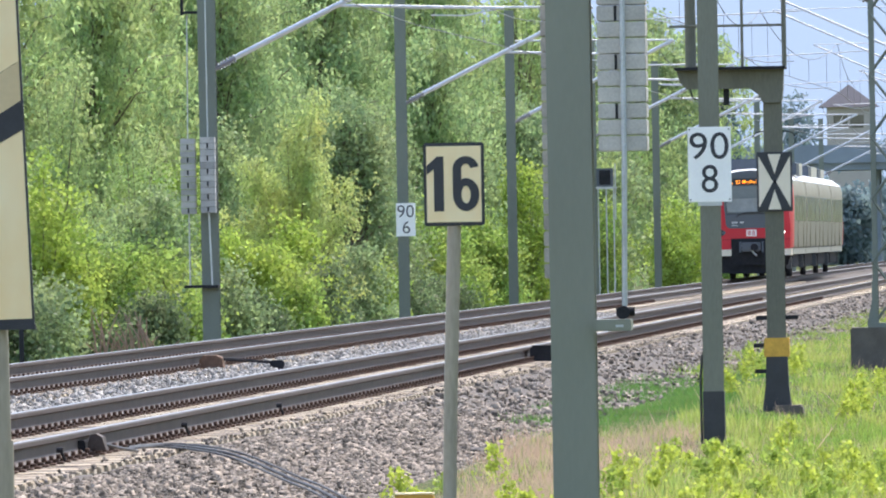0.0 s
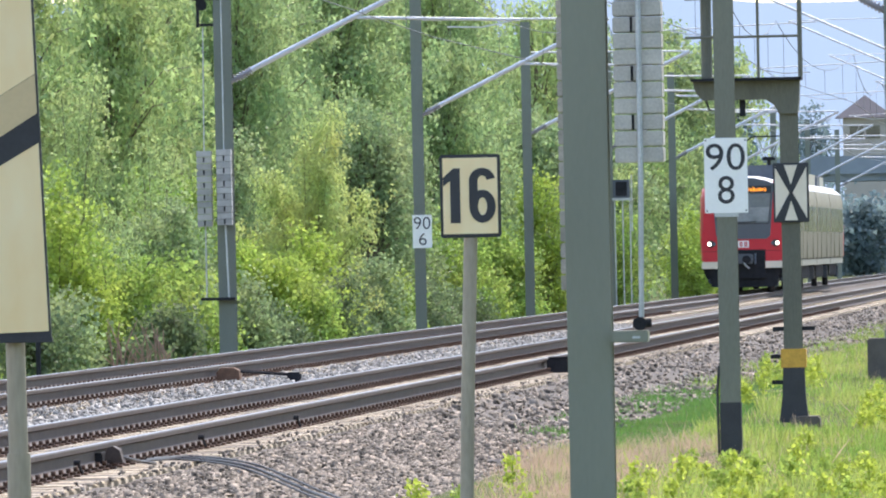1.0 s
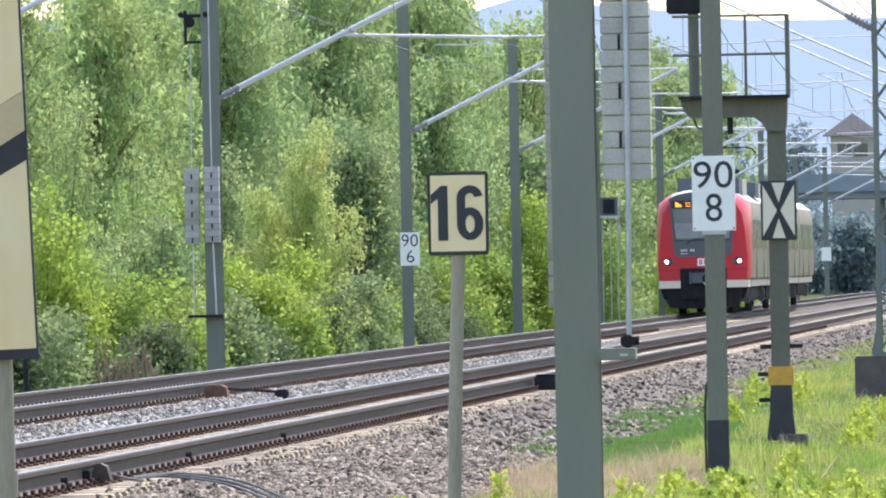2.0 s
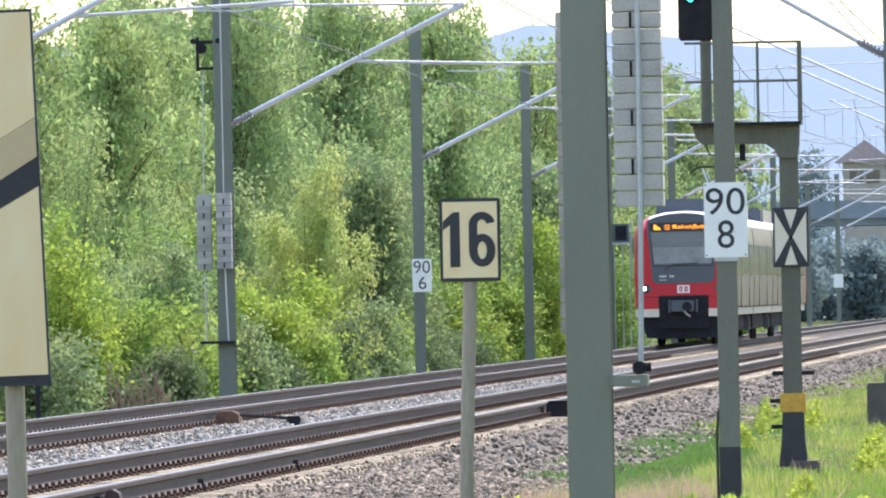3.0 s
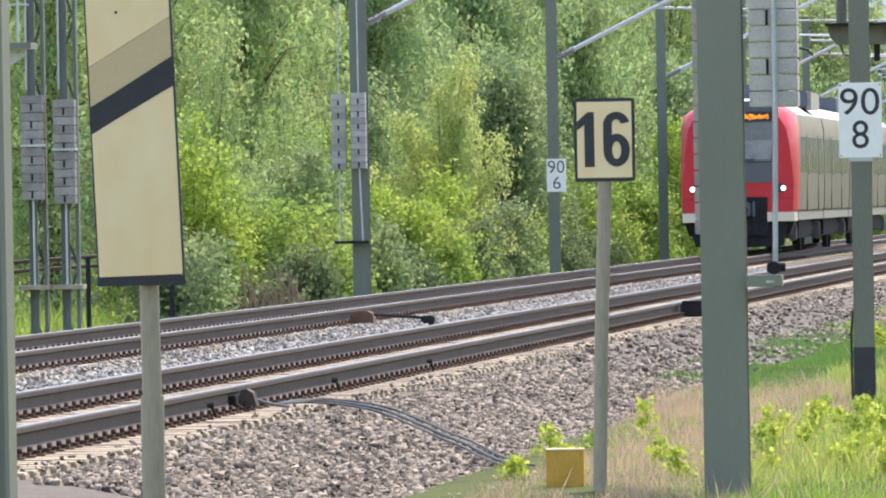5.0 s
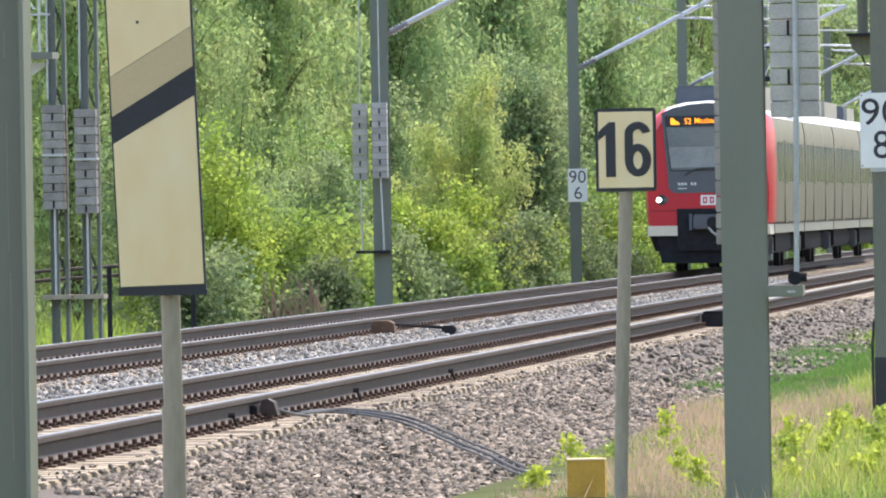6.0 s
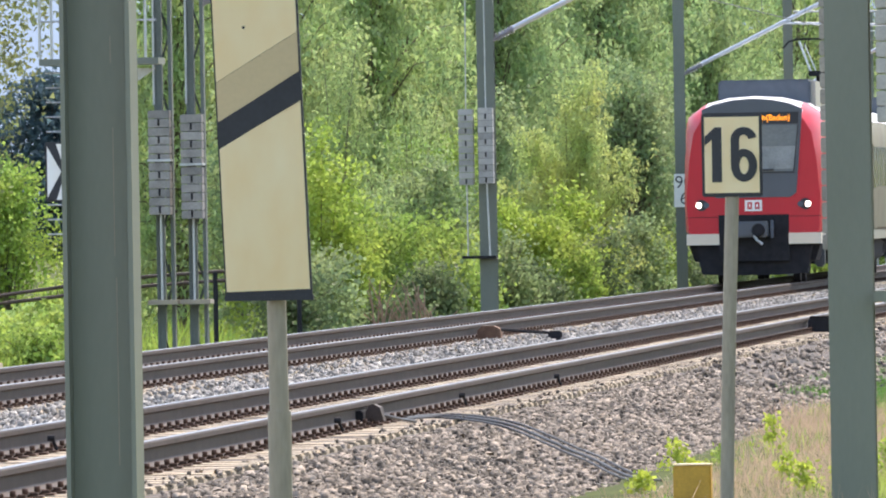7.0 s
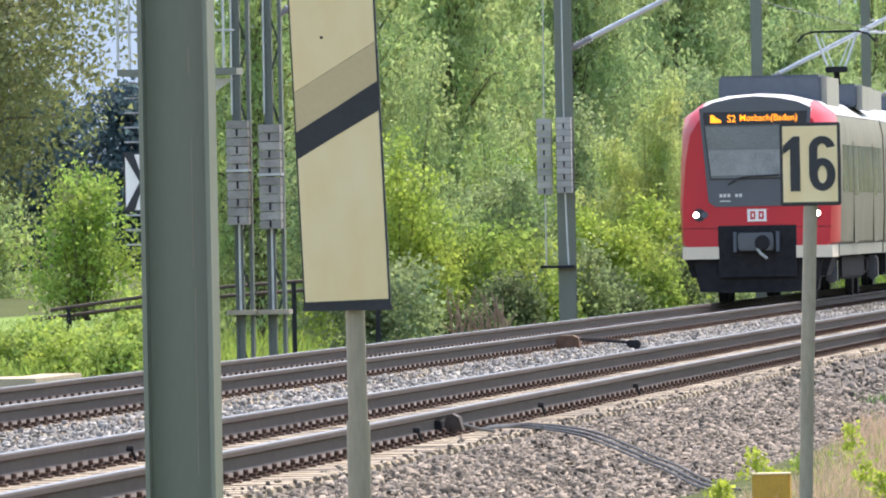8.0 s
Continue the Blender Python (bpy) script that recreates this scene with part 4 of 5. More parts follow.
part("underframe", prism(B(), [(-1.32, 0.80), (1.32, 0.80), (1.2, 0.45), (-1.2, 0.45)], 0.3, 1.9), M_IRON, TRAIN)
for i in range(4):
    y0 = 1.9 if i == 0 else CAR * i + 0.25
    y1 = CAR * (i + 1) - 0.25
    body = part("car_body", loft(B(), [(y0, SEC), (y1, SEC)]), M_SIDE, TRAIN, "glossy light grey car side with a tan reflection in its colour", smooth=True)
    part("car_roof", loft(B(), [(y0 - 0.02, [(1.30, 3.29), (1.35, 3.335), (1.01, 3.585), (0.56, 3.685), (0.0, 3.725)]), (y1, [(1.30, 3.29), (1.35, 3.335), (1.01, 3.585), (0.56, 3.685), (0.0, 3.725)])]), M_ROOF, body, "pale roof", smooth=True)
    part("lower_stripe", box(B(), -1.36, 1.36, y0, y1, 0.80, 1.0), M_SILL, body, "pale grey sill")
    for s in (-1, 1):
        y = y0 + 0.8
        k = 0
        while y + 1.5 < y1:
            if k % 4 == 2:
                door = part("door", box(B(), min(s * 1.39, s * 1.412), max(s * 1.39, s * 1.412), y, y + 1.3, 1.02, 2.86), M_SIDE, body, "grey sliding door")
                part("door_pane", box(B(), min(s * 1.405, s * 1.416), max(s * 1.405, s * 1.416), y + 0.15, y + 1.15, 1.9, 2.8), M_GLASS, door)
            else:
                part("window", box(B(), min(s * 1.37, s * 1.409), max(s * 1.37, s * 1.409), y, y + 1.45, 1.95, 2.8), M_GLASS, body)
            y += 1.7
            k += 1
    if i:
        part("gangway", box(B(), -1.2, 1.2, y0 - 0.5, y0, 1.0, 3.4), M_IRON, TRAIN, "dark folding gangway")
    part("equipment", box(B(), -1.2, 1.2, y0 + 3.5, y1 - 3.5, 0.35, 0.82, 0.05), M_IRON, TRAIN)
for y in (2.9, CAR, 2 * CAR, 3 * CAR, 4 * CAR - 3.0):
    bg = part("bogie", box(B(), -1.1, 1.1, y - 1.3, y + 1.3, 0.42, 0.72, 0.05), M_IRON, TRAIN, "dark bogie frame")
    for dy in (-1.0, 1.0):
        for s in (-1, 1):
            x = s * 0.755
            part("wheel", tube(B(), [(x - 0.065, y + dy, 0.425), (x + 0.065, y + dy, 0.425)], 0.425, 20), M_IRON, bg)
    for s in (-1, 1):
        part("axle_box", box(B(), s * 1.16 - 0.1, s * 1.16 + 0.1, y - 0.2, y + 0.2, 0.3, 0.75, 0.04), M_GREY, bg)
tail = part("tail_nose", loft(B(), [(4 * CAR - 0.25, SEC), (4 * CAR + 1.2, nose1), (4 * CAR + 1.4, nose0)]), M_RED, TRAIN, "red rear cab", smooth=True)
for x0, x1, y0, y1, z1 in ((-0.85, 1.0, 3.2, 7.5, 4.08), (-0.1, 1.25, 10.5, 14.5, 3.98), (-0.9, 0.9, 19, 24.5, 4.02), (-0.9, 0.9, 38, 46, 4.02), (-0.8, 0.8, 55, 60, 4.0)):
    bx = part("roof_unit", box(B(), x0, x1, y0, y1, 3.55, z1, 0.04), M_ROOFBOX, TRAIN, "grey roof equipment box")
    part("roof_unit_side", box(B(), x1 - 0.02, x1 + 0.1, y0 + 0.2, y1 - 0.2, 3.5, z1 - 0.04), M_SILL, bx)
# raised pantograph
pg = part("pantograph", box(B(), -0.6, 0.6, 25.7, 27.3, 3.86, 3.92), M_IRON, TRAIN, "raised pantograph")
for x in (-0.45, 0.45):
    for y in (25.9, 27.1):
        part("insulator", tube(B(), [(x, y, 3.6), (x, y, 3.88)], 0.06, 8), M_INSUL, pg)
part("lower_arm", tube(B(), [(0, 27.1, 3.92), (0, 26.5, 4.45)], 0.06, 8), M_IRON, pg)
part("knee", box(B(), -0.22, 0.22, 26.4, 26.6, 4.40, 4.52, 0.02), M_IRON, pg)
for s in (-1, 1):
    part("upper_arm", tube(B(), [(s * 0.17, 26.5, 4.5), (s * 0.42, 26.5, 5.18)], 0.026, 6), M_TUBE, pg, "pale aluminium arm")
    part("upper_arm", tube(B(), [(s * 0.05, 26.5, 4.5), (s * 0.30, 26.6, 5.1)], 0.012, 6), M_TUBE, pg, "pale aluminium arm")
part("collector", tube(B(), [(-0.78, 26.5, 5.02), (-0.65, 26.5, 5.17), (-0.45, 26.5, 5.22), (0.45, 26.5, 5.22), (0.65, 26.5, 5.17), (0.78, 26.5, 5.02)], 0.024, 6), M_IRON, pg)
part("collector_strip", box(B(), -0.5, 0.5, 26.2, 26.26, 5.2, 5.24), M_IRON, pg)

# ---- far background ----
t = thing("road_bridge", "grey concrete road bridge crossing far over the tracks", "bridge", (0, 850, 0))
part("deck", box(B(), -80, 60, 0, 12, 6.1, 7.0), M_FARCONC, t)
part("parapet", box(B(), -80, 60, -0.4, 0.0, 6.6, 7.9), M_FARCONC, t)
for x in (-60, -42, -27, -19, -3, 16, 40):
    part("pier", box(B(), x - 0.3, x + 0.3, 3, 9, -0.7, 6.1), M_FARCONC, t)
t = thing("tower_house", "pale plastered house tower with a dark hipped roof", "building", (-31.8, 1300, 0))
part("wall", box(B(), -2.4, 2.4, 0, 5, -0.8, 15.6), material("pale_plaster", (0.42, 0.38, 0.34), 0.9, var=0.12, scale=0.5), t)
bm = B()
v = [bm.verts.new(q) for q in ((-3.3, -0.8, 15.5), (3.3, -0.8, 15.5), (3.3, 5.8, 15.5), (-3.3, 5.8, 15.5), (0, 2.5, 18.0))]
for q in ((0, 1, 4), (1, 2, 4), (2, 3, 4), (3, 0, 4)):
    bm.faces.new([v[i] for i in q])
bm.faces.new(v[:4])
part("roof", bm, material("slate_roof", (0.065, 0.065, 0.085), 0.8, var=0.2), t, "dark slate hipped roof")
for x in (-0.9, 0.9):
    part("window", box(B(), x - 0.75, x + 0.75, -0.06, 0.1, 13.2, 14.6), M_GLASS, t)
bm = B()
rid = [(x, 98 + 12 * noise.noise((x * 0.0018, 0.3, 0)) + 7 * noise.noise((x * 0.008, 2.3, 0)) + 2 * noise.noise((x * 0.04, 5.3, 0)) + 11 * math.exp(-((x + 236) / 45) ** 2) + max(0, -x - 500) * 0.03) for x in range(-1800, 2300, 15)]
a = [bm.verts.new((x, 4300, -2)) for x, z in rid]
b = [bm.verts.new((x, 4550, z)) for x, z in rid]
c = [bm.verts.new((x, 4900, -2)) for x, z in rid]
for i in range(len(rid) - 1):
    bm.faces.new((a[i], a[i + 1], b[i + 1], b[i]))
    bm.faces.new((b[i], b[i + 1], c[i + 1], c[i]))
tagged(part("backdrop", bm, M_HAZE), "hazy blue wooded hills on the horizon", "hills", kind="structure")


# ---- trees and bushes ----
def leaves(rng, centres, per, spread, size, droop, corners=4):
    """Leaf diamonds scattered round twig ends; droop hangs them in strands."""
    n = len(centres) * per
    c = np.repeat(centres, per, 0)
    if droop:
        u = np.tile(np.linspace(0, 1, per), len(centres))[:, None]
        sway = np.repeat(rng.normal(0, 0.25, (len(centres), 2)), per, 0)
        c = c + np.concatenate([sway * u * droop, -u * droop * np.repeat(rng.uniform(0.4, 1.2, (len(centres), 1)), per, 0)], 1) + rng.normal(0, spread * 0.35, (n, 3))
    else:
        c = c + rng.normal(0, spread, (n, 3)) * (1, 1, 0.8)
    d = rng.normal(0, 1, (n, 3))
    d[:, 2] -= 0.5 + (1.0 if droop else 0.0)
    d /= np.linalg.norm(d, axis=1, keepdims=True)
    nrm = rng.normal(0, 1, (n, 3)) + (0, -0.35, 0.8)
    s = np.cross(d, nrm)
    s /= np.linalg.norm(s, axis=1, keepdims=True) + 1e-9
    ln = size * rng.uniform(0.6, 1.3, (n, 1))
    wd = ln * (0.26 if droop else 0.42)
    if corners == 3:
        co = np.stack([c - d * ln * 0.4 - s * wd, c - d * ln * 0.4 + s * wd, c + d * ln * 0.6], 1)
    else:
        co = np.stack([c - d * ln * 0.5, c + s * wd, c + d * ln * 0.5, c - s * wd], 1)
    return co.reshape(-1, 3)


def limb_line(start, bend, end, steps=5):
    return [start * (1 - u) ** 2 + bend * 2 * u * (1 - u) + end * u * u for u in [k / steps for k in range(steps + 1)]]


def tree(name, label, kind, x, y, height, radius, n, seed, size=0.10, droop=0.0, low=0.1, trunk=0.14, per=12, spread=0.2):
    """Limbs that leave a trunk (a tree) or spring from the root (a bush), and leaves in sprays along them."""
    rng = np.random.default_rng(seed)
    is_tree = name == "tree"
    t = thing(name, label, "tree" if is_tree else "bush", (x, y, -0.85), "trees along the railway" if is_tree else "bushes along the railway")
    limbs = []
    count = 52 if is_tree else 40
    for i in range(count):
        a = i * 2.399 + rng.normal(0, 0.3)
        if is_tree:
            f = low + (1 - low) * ((i + rng.uniform(0, 1)) / count)
            w = radius * min(1.0, 0.62 + 1.1 * (f - low)) * math.sqrt(max(0.03, 1 - (max(0.0, f - 0.45) / 0.56) ** 2)) * rng.uniform(0.45, 1.12)
            start = np.array([0, 0, height * max(0.06, f * 0.72 - 0.04)])
            end = np.array([w * math.cos(a), w * math.sin(a), height * f * rng.uniform(0.95, 1.0)])
            bend = np.array([end[0] * 0.45, end[1] * 0.45, max(start[2], end[2]) + 0.03 * height])
        else:
            up = rng.uniform(0.03, 1.0)
            r = rng.uniform(0.72, 1.1)
            flat = math.sqrt(max(0.0, 1 - up * up)) * radius * r
            start = np.array([0.1 * radius * math.cos(a), 0.1 * radius * math.sin(a), 0.0])
            end = np.array([flat * math.cos(a), flat * math.sin(a), height * (low + (1 - low) * up) * (r if up > 0.5 else 1.0)])
            bend = np.array([end[0] * 0.3, end[1] * 0.3, end[2] * 0.75 + 0.1])
        limbs.append((start, bend, end))
    bm = B()
    if is_tree:
        pts = [Vector((0.12 * math.sin(1.7 * j + seed), 0.1 * math.cos(1.3 * j + seed), height * 0.8 * j / 7 - (0.3 if j == 0 else 0))) for j in range(8)]
        tube(bm, pts, trunk, 8, 0.03)
    for start, bend, end in limbs:
        tube(bm, [Vector(p) for p in limb_line(start, bend, end, 3)], trunk * (0.24 if is_tree else 0.2), 3, 0.006)
    part("trunk", bm, M_BARK, t, "grey-brown trunk and limbs")
    lim = np.array(limbs)
    length = np.linalg.norm(lim[:, 2] - lim[:, 0], axis=1) + 0.3 * radius
    pick = rng.choice(count, n, p=length / length.sum())
    u = rng.uniform(0.0, 1.0, (n, 1)) ** 0.62
    u = 0.04 + 0.98 * u
    c = lim[pick, 0] * (1 - u) ** 2 + lim[pick, 1] * 2 * u * (1 - u) + lim[pick, 2] * u * u
    c = c + rng.normal(0, 1, (n, 3)) * radius * (0.20 - 0.11 * u)
    c[:, 2] = np.maximum(c[:, 2], 0.05)
    corners = 3 if is_tree else 4
    co = leaves(rng, c, per, spread, size, droop, corners)
    raw("crown", co, len(co) // corners, corners, np.arange(len(co)), M_LEAF[kind], t)
    return t


# back row of tall trees, X about -24, then bushes in front of them
BACK = [
    ("willow", -25.2, 240, 8.3, 1.9), ("willow", -24.3, 252, 8.9, 2.2), ("willow", -26.5, 262, 9.0, 2.3), ("willow", -23.6, 268, 9.4, 2.2), ("willow", -24.4, 284, 9.3, 2.4),
    ("willow", -26.5, 300, 10.0, 2.5), ("deepwillow", -23.6, 304, 10.6, 2.5), ("deepwillow", -24.6, 322, 11.0, 2.6), ("deepwillow", -26, 334, 11.2, 2.7), ("deepwillow", -23.8, 346, 11.6, 2.8), ("deepwillow", -25, 366, 12.2, 3.0),
    ("deepwillow", -22.4, 374, 9.0, 2.5), ("deepwillow", -23.6, 392, 12.6, 3.2), ("willow", -25.5, 418, 12.8, 3.3), ("willow", -23.2, 446, 12.0, 3.3), ("dark", -24.5, 486, 12.6, 3.4), ("willow", -23, 526, 12.6, 3.4), ("dark", -23.5, 572, 13.2, 3.5), ("willow", -23, 625, 13.6, 3.6),
    ("willow", -30, 300, 10.4, 3.0), ("dark", -29.5, 345, 11.6, 3.2), ("willow", -29.5, 390, 12.8, 3.4), ("dark", -28.5, 440, 12.0, 3.5), ("willow", -28, 510, 12.5, 3.7), ("dark", -22, 470, 6.5, 2.6), ("dark", -21.8, 410, 7.0, 2.3),
]
for i, (k, x, y, h, r) in enumerate(BACK):
    tree("tree", "tall leafy willow with drooping twigs and mid-green leaves" if "willow" in k else "tall dark-green leafy tree behind the willows", k, x, y, h, r, int(min(2300, 1750 * (r / 2.4) ** 1.5) * (1.0 if y < 440 else 0.6)), 100 + i, 0.15 + 0.00018 * (y - 230), 0.8 if "willow" in k else 0.0, 0.06, 0.17, 12, 0.26)
FRONT = [
    ("lime", -19.9, 214, 3.6, 1.25, 1250), ("lime", -21.0, 222, 3.9, 1.3, 1200), ("bright", -19.6, 222, 2.6, 1.1, 900), ("willow", -21.6, 236, 6.2, 1.5, 1500), ("bright", -19.9, 236, 2.4, 1.1, 900), ("dark", -20.6, 246, 3.4, 1.3, 1000), ("willow", -21.4, 252, 5.0, 1.4, 1000),
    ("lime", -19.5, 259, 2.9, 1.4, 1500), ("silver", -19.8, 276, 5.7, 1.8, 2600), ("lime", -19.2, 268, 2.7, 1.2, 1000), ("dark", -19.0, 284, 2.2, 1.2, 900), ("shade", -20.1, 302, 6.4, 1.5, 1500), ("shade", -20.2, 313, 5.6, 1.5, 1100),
    ("bright", -19.6, 331, 3.0, 1.5, 1200), ("bright", -19.4, 350, 3.1, 1.5, 1100), ("lime", -20.0, 385, 4.6, 1.5, 900), ("dark", -20.5, 402, 3.6, 1.5, 700), ("bright", -20.5, 440, 4.5, 1.7, 800),
    ("lime", -19.5, 500, 3.8, 1.7, 700), ("bright", -20, 560, 4.5, 2.0, 700), ("dark", -22, 224, 5.2, 1.6, 1200), ("bright", -21.8, 262, 4.6, 1.6, 1000), ("dark", -22.5, 286, 6.0, 1.8, 1200), ("willow", -22.3, 336, 7.0, 2.0, 1300),
]
NAMES = {"deep": "low undergrowth bush by the track, deep shade put into its leaves", "lime": "dense bush with yellow-green spring leaves", "bright": "dense bush with fresh green leaves", "dark": "shady dark-green bush beside the railway", "silver": "tall shrub with pale grey-green leaves", "shade": "low undergrowth bush by the track, leaves darkened for shade", "willow": "slender willow shrub with narrow leaves"}
for i, (k, x, y, h, r, n) in enumerate(FRONT):
    tree("bush", NAMES[k], k, x, y, h, r, int(n * 1.12), 300 + i, 0.086 + 0.00013 * (y - 210), {"willow": 0.4, "silver": -0.3}.get(k, 0.0), 0.04, 0.1, 11, 0.16)
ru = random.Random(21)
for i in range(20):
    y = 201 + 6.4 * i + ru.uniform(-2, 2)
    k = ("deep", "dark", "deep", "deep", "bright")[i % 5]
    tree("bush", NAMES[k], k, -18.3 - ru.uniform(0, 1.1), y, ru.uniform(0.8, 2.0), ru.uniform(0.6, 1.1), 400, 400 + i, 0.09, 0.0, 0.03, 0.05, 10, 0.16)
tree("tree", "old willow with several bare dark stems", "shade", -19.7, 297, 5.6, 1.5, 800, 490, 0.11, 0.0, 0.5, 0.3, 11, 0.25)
t = thing("dry_brush", "tangle of dry brown stalks under the bushes", "dead plants", (-17.7, 206, -0.7))
rb = random.Random(9)
for i in range(48):
    x, tilt, h = rb.uniform(-0.6, 0.6), rb.uniform(-0.35, 0.35), rb.uniform(0.4, 1.1)
    part("stalk", tube(B(), [(x, 0, 0), (x + tilt * 0.4, 0.05, h * 0.6), (x + tilt, 0.1, h)], 0.02, 4, 0.008), M_BROWN, t)
# the open side: a spreading tree, a bush in the field, far woods
tree("tree", "spreading broad-leaved tree with brownish young leaves", "olive", -27.3, 202, 10.2, 5.0, 5600, 501, 0.095, 0.0, 0.36, 0.22, 12, 0.24)
tree("tree", "spreading broad-leaved tree with brownish young leaves", "olive", -31.2, 228, 10.5, 4.2, 3200, 505, 0.10, 0.0, 0.34, 0.2, 12, 0.24)
tree("bush", "airy olive-green shrub standing alone in the meadow", "bright", -36.0, 300, 4.1, 1.7, 850, 502, 0.115, 0.0, 0.12, 0.12, 10, 0.2)
for i, (x, y, h, r, k) in enumerate([(-51.5, 400, 4.7, 2.4, "willow"), (-55, 415, 5.2, 2.6, "dark"), (-47, 430, 3.4, 2.4, "dark"), (-43, 440, 3.6, 2.2, "willow"), (-59, 420, 5.0, 2.6, "willow")]):
    tree("bush", "rounded grey-green bush at the edge of the field", k, x, y, h, r, 700, 520 + i, 0.17, 0.0, 0.03, 0.1, 10, 0.22)
tree("bush", NAMES["bright"], "bright", -22.4, 196, 1.2, 1.0, 700, 503, 0.09, 0.0, 0.1, 0.06, 11, 0.16)
tree("bush", NAMES["bright"], "bright", -20.9, 182, 0.8, 0.8, 600, 504, 0.09, 0.0, 0.1, 0.06, 11, 0.14)
for i, (x, y, h, r, k) in enumerate([(-22.6, 180, 0.9, 0.7, "bright"), (-21.4, 176, 0.7, 0.6, "lime"), (-20.2, 172, 0.8, 0.6, "bright"), (-23.2, 188, 0.9, 0.7, "lime"), (-19.0, 170, 0.6, 0.5, "bright"), (-22.0, 170, 0.5, 0.6, "bright")]):
    tree("bush", NAMES[k], k, x, y, h, r, 380, 560 + i, 0.07, 0.0, 0.08, 0.04, 10, 0.12)
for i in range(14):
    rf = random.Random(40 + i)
    tree("tree", "dark tree of a far wood, blue haze put into its leaves", "far", -98 + 3.0 * i + rf.uniform(-1, 1), 690 + rf.uniform(-25, 25), 11.0 + rf.uniform(-1.4, 1.4), 3.6, 600, 640 + i, 0.38, 0.0, 0.03, 0.15, 10, 0.35)
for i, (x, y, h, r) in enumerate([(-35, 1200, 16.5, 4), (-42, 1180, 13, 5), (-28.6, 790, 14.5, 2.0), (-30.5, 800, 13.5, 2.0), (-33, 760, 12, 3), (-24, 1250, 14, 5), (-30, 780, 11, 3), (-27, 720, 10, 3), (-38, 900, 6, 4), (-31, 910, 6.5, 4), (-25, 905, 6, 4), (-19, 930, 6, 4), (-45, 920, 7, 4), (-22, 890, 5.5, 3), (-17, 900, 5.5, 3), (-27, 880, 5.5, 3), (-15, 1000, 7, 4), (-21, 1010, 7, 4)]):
    tree("tree", "far tree with blue-green haze put into its leaf colour", "far" if y < 850 else "mist", x, y, h, r, 450, 600 + i, 0.4, 0.0, 0.05, 0.15, 9, 0.4)


# ---- grass and weeds ----
def blades(name, n, x0, x1, y0, y1, z_at, h0, h1, mat, label, mask=None, wide=0.007, seed=1, power=1.0):
    rng = np.random.default_rng(seed)
    x = rng.uniform(x0, x1, n)
    y = y0 + (y1 - y0) * rng.uniform(0, 1, n) ** power
    if mask:
        keep = np.array([mask(a, b) for a, b in zip(x, y)])
        x, y = x[keep], y[keep]
    n = len(x)
    z = z_at(x) - 0.03
    h = rng.uniform(h0, h1, n) * np.array([0.75 + 0.6 * noise.noise((p * 1.1, q * 0.22, 4.0)) for p, q in zip(x, y)])
    a = rng.uniform(0, 6.28, n)
    bend = rng.normal(0, 0.3, (n, 2)) * h[:, None]
    w = wide * rng.uniform(0.6, 1.4, n)
    p = np.stack([x, y, z], 1)
    s = np.stack([np.cos(a), np.sin(a), 0 * a], 1) * w[:, None]
    mid = p + np.stack([bend[:, 0] * 0.52, bend[:, 1] * 0.52, h * 0.55], 1)
    top = p + np.stack([bend[:, 0], bend[:, 1], h], 1)
    co = np.stack([p - s, p + s, mid + s * 0.8, top], 1).reshape(-1, 3)
    return tagged(raw(name, co, n, 4, np.arange(4 * n), mat), label, "grass", kind="stuff")


def right_z(x):
    return np.maximum(np.interp(x, [-7, -5.5, -4.5, -3.7, -2, 3], [-0.6, -0.47, -0.48, -0.57, -0.60, -0.60]), np.where(np.asarray(x) < -5.5, shoulder_z(x), -1))


def dry_here(x, y):
    far_side = -3.95 + 0.3 * min(1.0, max(0.0, (y - 94) / 8)) - 0.02 * max(0.0, y - 105) + 0.5 * noise.noise((x * 0.3, y * 0.09, 1.7))
    return x < far_side + random.uniform(-0.3, 0.3) and y < 115 + 4 * noise.noise((x, 0, 2)) + random.uniform(-3, 3) and random.random() < 0.9


def lawn_here(x, y):
    return x < -4.75 + 0.3 * noise.noise((y * 0.1, 7, 1)) and 114 < y < 160 + 5 * noise.noise((x, 3, 1))


def edge(x, y):
    if -4.98 < x < -4.35 and 73.5 < y < 77.4:
        return False
    return x > np.interp(y, [60, 80, 90, 125, 200], [-4.8, -4.9, -5.15, -6.15, -6.3]) + 0.35 * noise.noise((y * 0.15, 0, 5)) + random.uniform(-0.3, 0.15)


blades("grass", 150000, -6.4, -0.6, 58, 125, right_z, 0.04, 0.17, M_GRASS, "fresh green grass beside the railway", lambda x, y: edge(x, y) and not dry_here(x, y) and not lawn_here(x, y), 0.005, 11, 1.2)
blades("grass", 90000, -6.6, -1.5, 110, 290, right_z, 0.04, 0.18, M_GRASS, "fresh green grass beside the railway", lambda x, y: edge(x, y) and not dry_here(x, y) and not lawn_here(x, y), 0.006, 12, 1.3)
blades("short_grass", 34000, -6.6, -4.6, 112, 168, right_z, 0.04, 0.12, M_LAWN, "short dark green grass patch at the ballast edge", lambda x, y: edge(x + 0.25, y) and lawn_here(x, y), 0.006, 16, 1.0)
blades("dry_grass", 190000, -6.3, -2.5, 66, 130, right_z, 0.04, 0.18, M_DRY, "pale dry pinkish grass at the ballast edge", lambda x, y: edge(x, y) and dry_here(x, y), 0.0022, 13, 1.0)
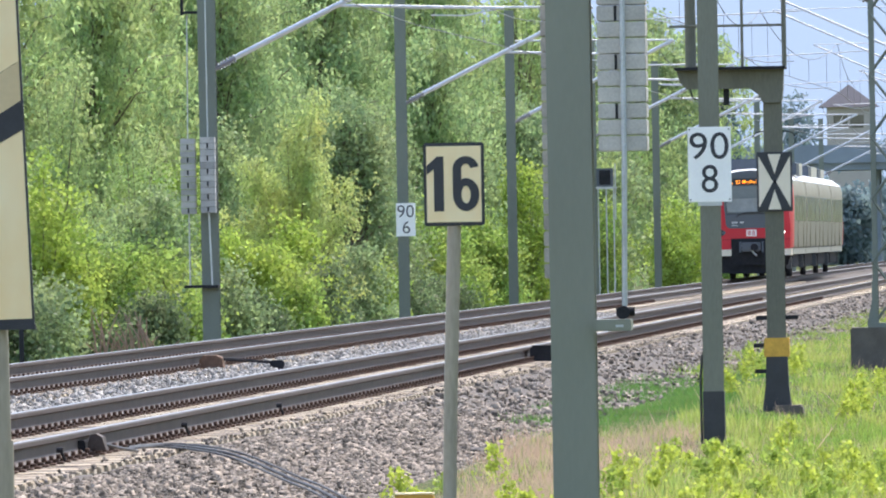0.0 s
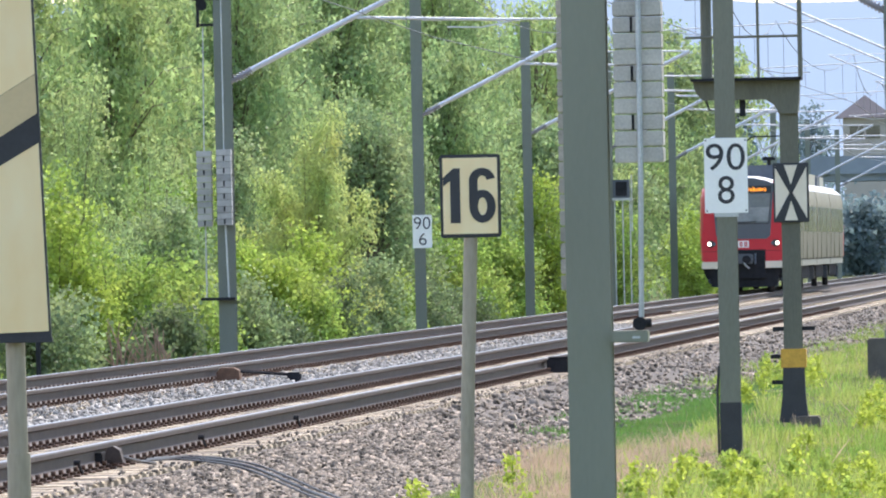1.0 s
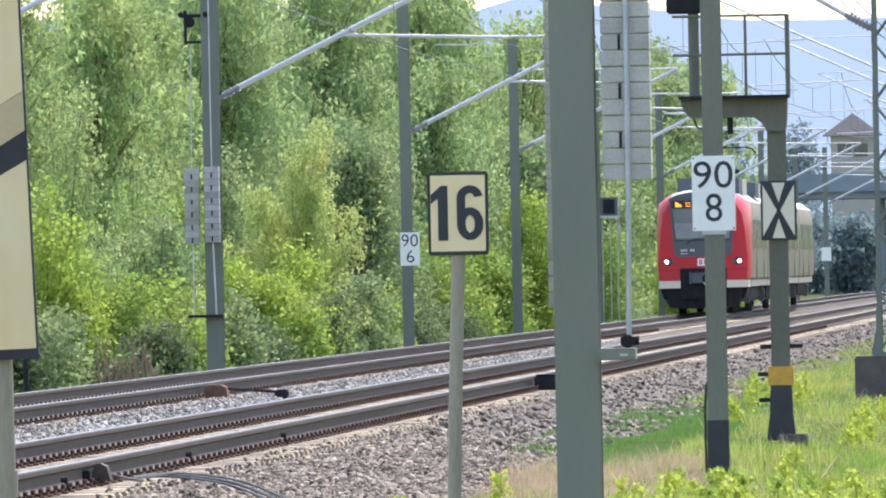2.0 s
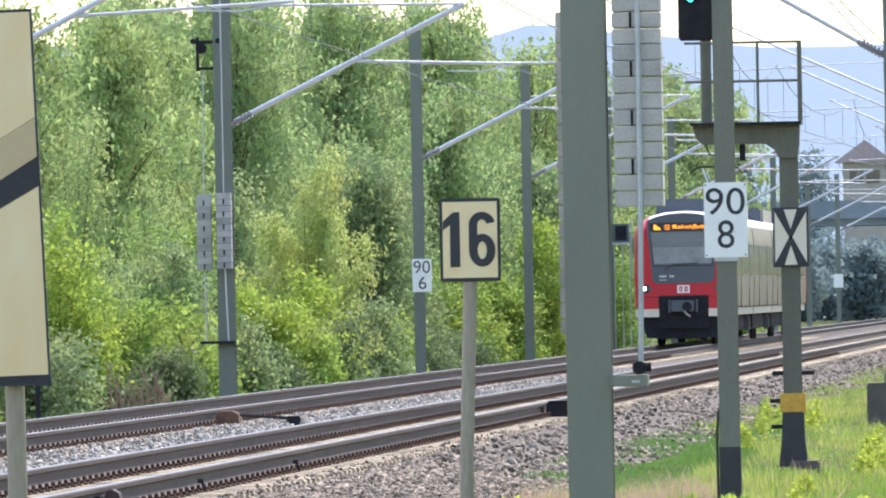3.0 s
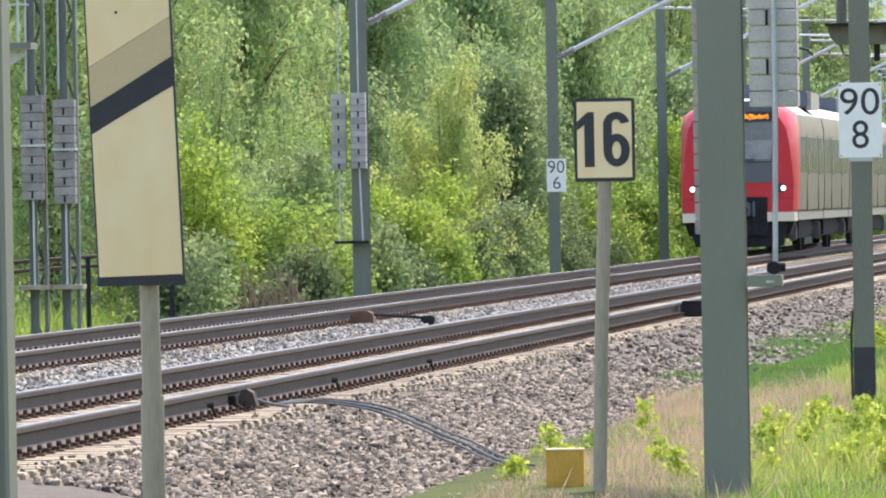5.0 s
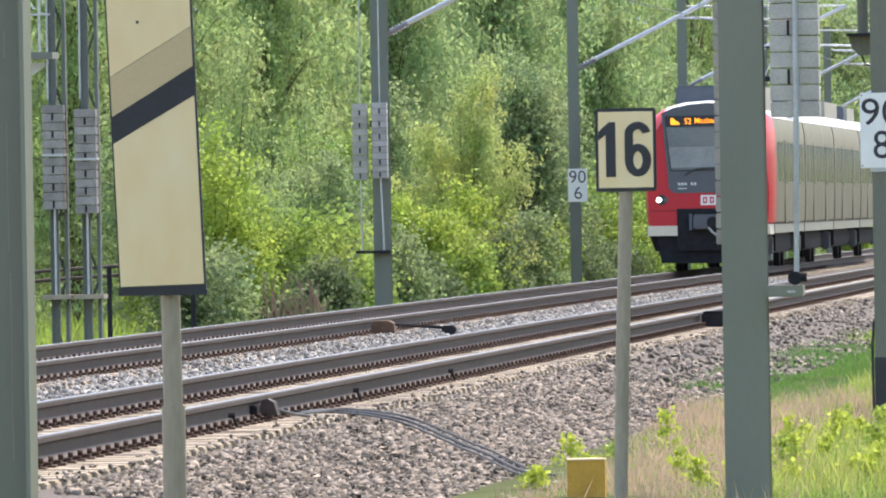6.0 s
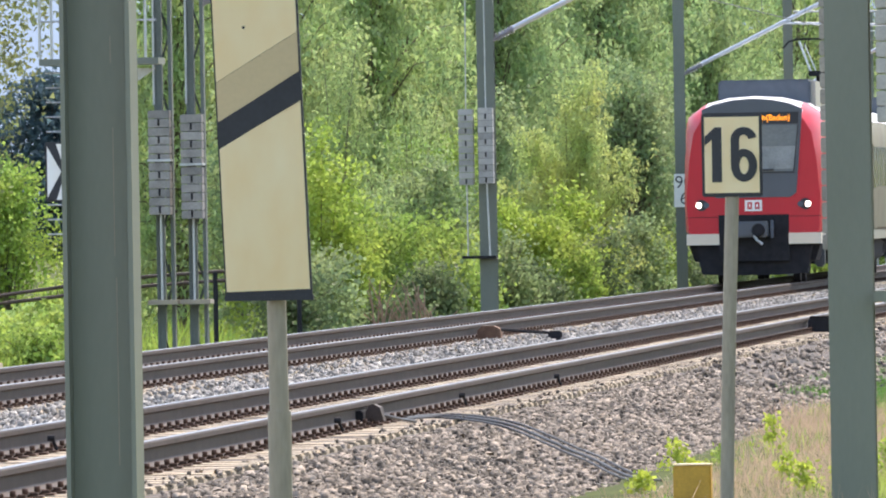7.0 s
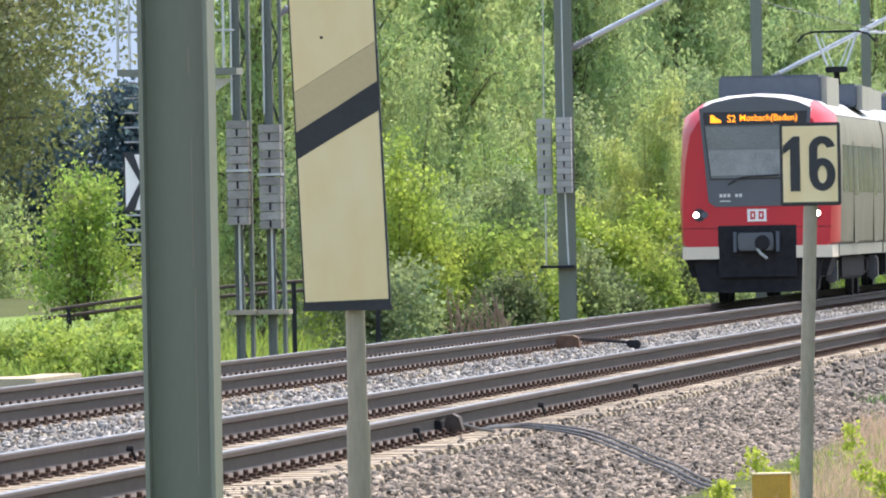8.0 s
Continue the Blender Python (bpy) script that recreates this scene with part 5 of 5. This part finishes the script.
blades("grass", 36000, -22, -15.6, 120, 380, lambda x: np.interp(x, [-22, -17.4, -16.2, -15.6], [-0.85, -0.85, -0.6, -0.45]), 0.15, 0.5, M_GRASS, "rough green grass between the far track and the bushes", lambda x, y: x < -15.9 + 0.5 * noise.noise((y * 0.2, 1, 1)) and (y < 205 or y > 300 or random.random() < 0.15), 0.009, 14, 1.3)
blades("grass", 16000, -30, -19, 150, 300, lambda x: 0 * x - 0.82, 0.2, 0.65, M_GRASS, "tall green meadow grass", None, 0.012, 15, 1.3)
tagged(sheet("field", [(-150, -0.55), (-30, -0.75)], [255, 330, 420, 600], M_FIELD), "bright green open field", "field", kind="structure")


def clump(x, y):
    return edge(x, y) and not dry_here(x, y) and not lawn_here(x, y) and noise.noise((x * 0.9, y * 0.12, 8.5)) > 0.08


blades("tall_grass", 60000, -5.6, -1.3, 80, 200, right_z, 0.10, 0.30, M_GRASS_PALE, "tufts of tall yellow-green grass beside the railway", clump, 0.006, 18, 1.2)
blades("seed_stalks", 9000, -6.2, -1.2, 60, 230, right_z, 0.12, 0.34, M_DRY, "thin pale seed stalks among the green grass", lambda x, y: edge(x, y) and not lawn_here(x, y), 0.002, 17, 1.2)


def weed(x, y, h, seed):
    rng = np.random.default_rng(seed)
    t = thing("weed", "leafy yellow-green weed standing in the grass", "plant", (x, y, float(right_z(x))), "weeds in the grass")
    part("stalk", tube(B(), [(0, 0, 0), (0.01, 0, h * 0.5), (rng.normal(0, 0.03), 0, h)], 0.006, 5, 0.003), M_LEAF["bright"], t)
    f = rng.uniform(0.1, 1.0, 30)
    c = np.stack([rng.normal(0, 0.065, 30) * (1.2 - f), rng.normal(0, 0.065, 30) * (1.2 - f), f * h], 1)
    co = leaves(rng, c, 6, 0.026, 0.038, 0.0)
    m = len(co) // 4
    raw("leaves", co, m, 4, np.arange(4 * m), M_LEAF["weed" if seed % 3 else "lime"], t)


rw = random.Random(5)
SPOTS = [(-5.45, 86.5, 0.22), (-5.05, 92, 0.3), (-5.2, 88, 0.16), (-3.8, 93.5, 0.36), (-3.72, 90, 0.2), (-4.05, 87, 0.15), (-2.6, 91, 0.22), (-2.3, 93, 0.3), (-2.15, 96, 0.26), (-2.8, 88, 0.2), (-3.3, 89, 0.15), (-2.0, 90, 0.3), (-4.45, 83, 0.2), (-4.2, 80.5, 0.22), (-4.0, 86, 0.2), (-5.25, 79.5, 0.15), (-4.95, 80.5, 0.2)]
SPOTS += [(rw.uniform(-4.1, -1.9), rw.uniform(82, 101), rw.uniform(0.12, 0.32)) for i in range(54)]
SPOTS += [(rw.uniform(-5.7, -4.5), rw.uniform(138, 172), rw.uniform(0.25, 0.42)) for i in range(16)]
SPOTS += [(rw.uniform(-3.6, -2.6), rw.uniform(112, 165), rw.uniform(0.15, 0.3)) for i in range(22)]
for i, (x, y, h) in enumerate(SPOTS):
    weed(x, y, h, 700 + i)


def motions():
    times = [0, 0.1, 0.2, 0.3] + [0.5 * k for k in range(1, 16)] + [7.7, 7.8, 7.9, 8.0]
    walk(TRAIN, [(s, pose(FAR, 402.2 - 23.85 * s, 0)) for s in times])


motions()
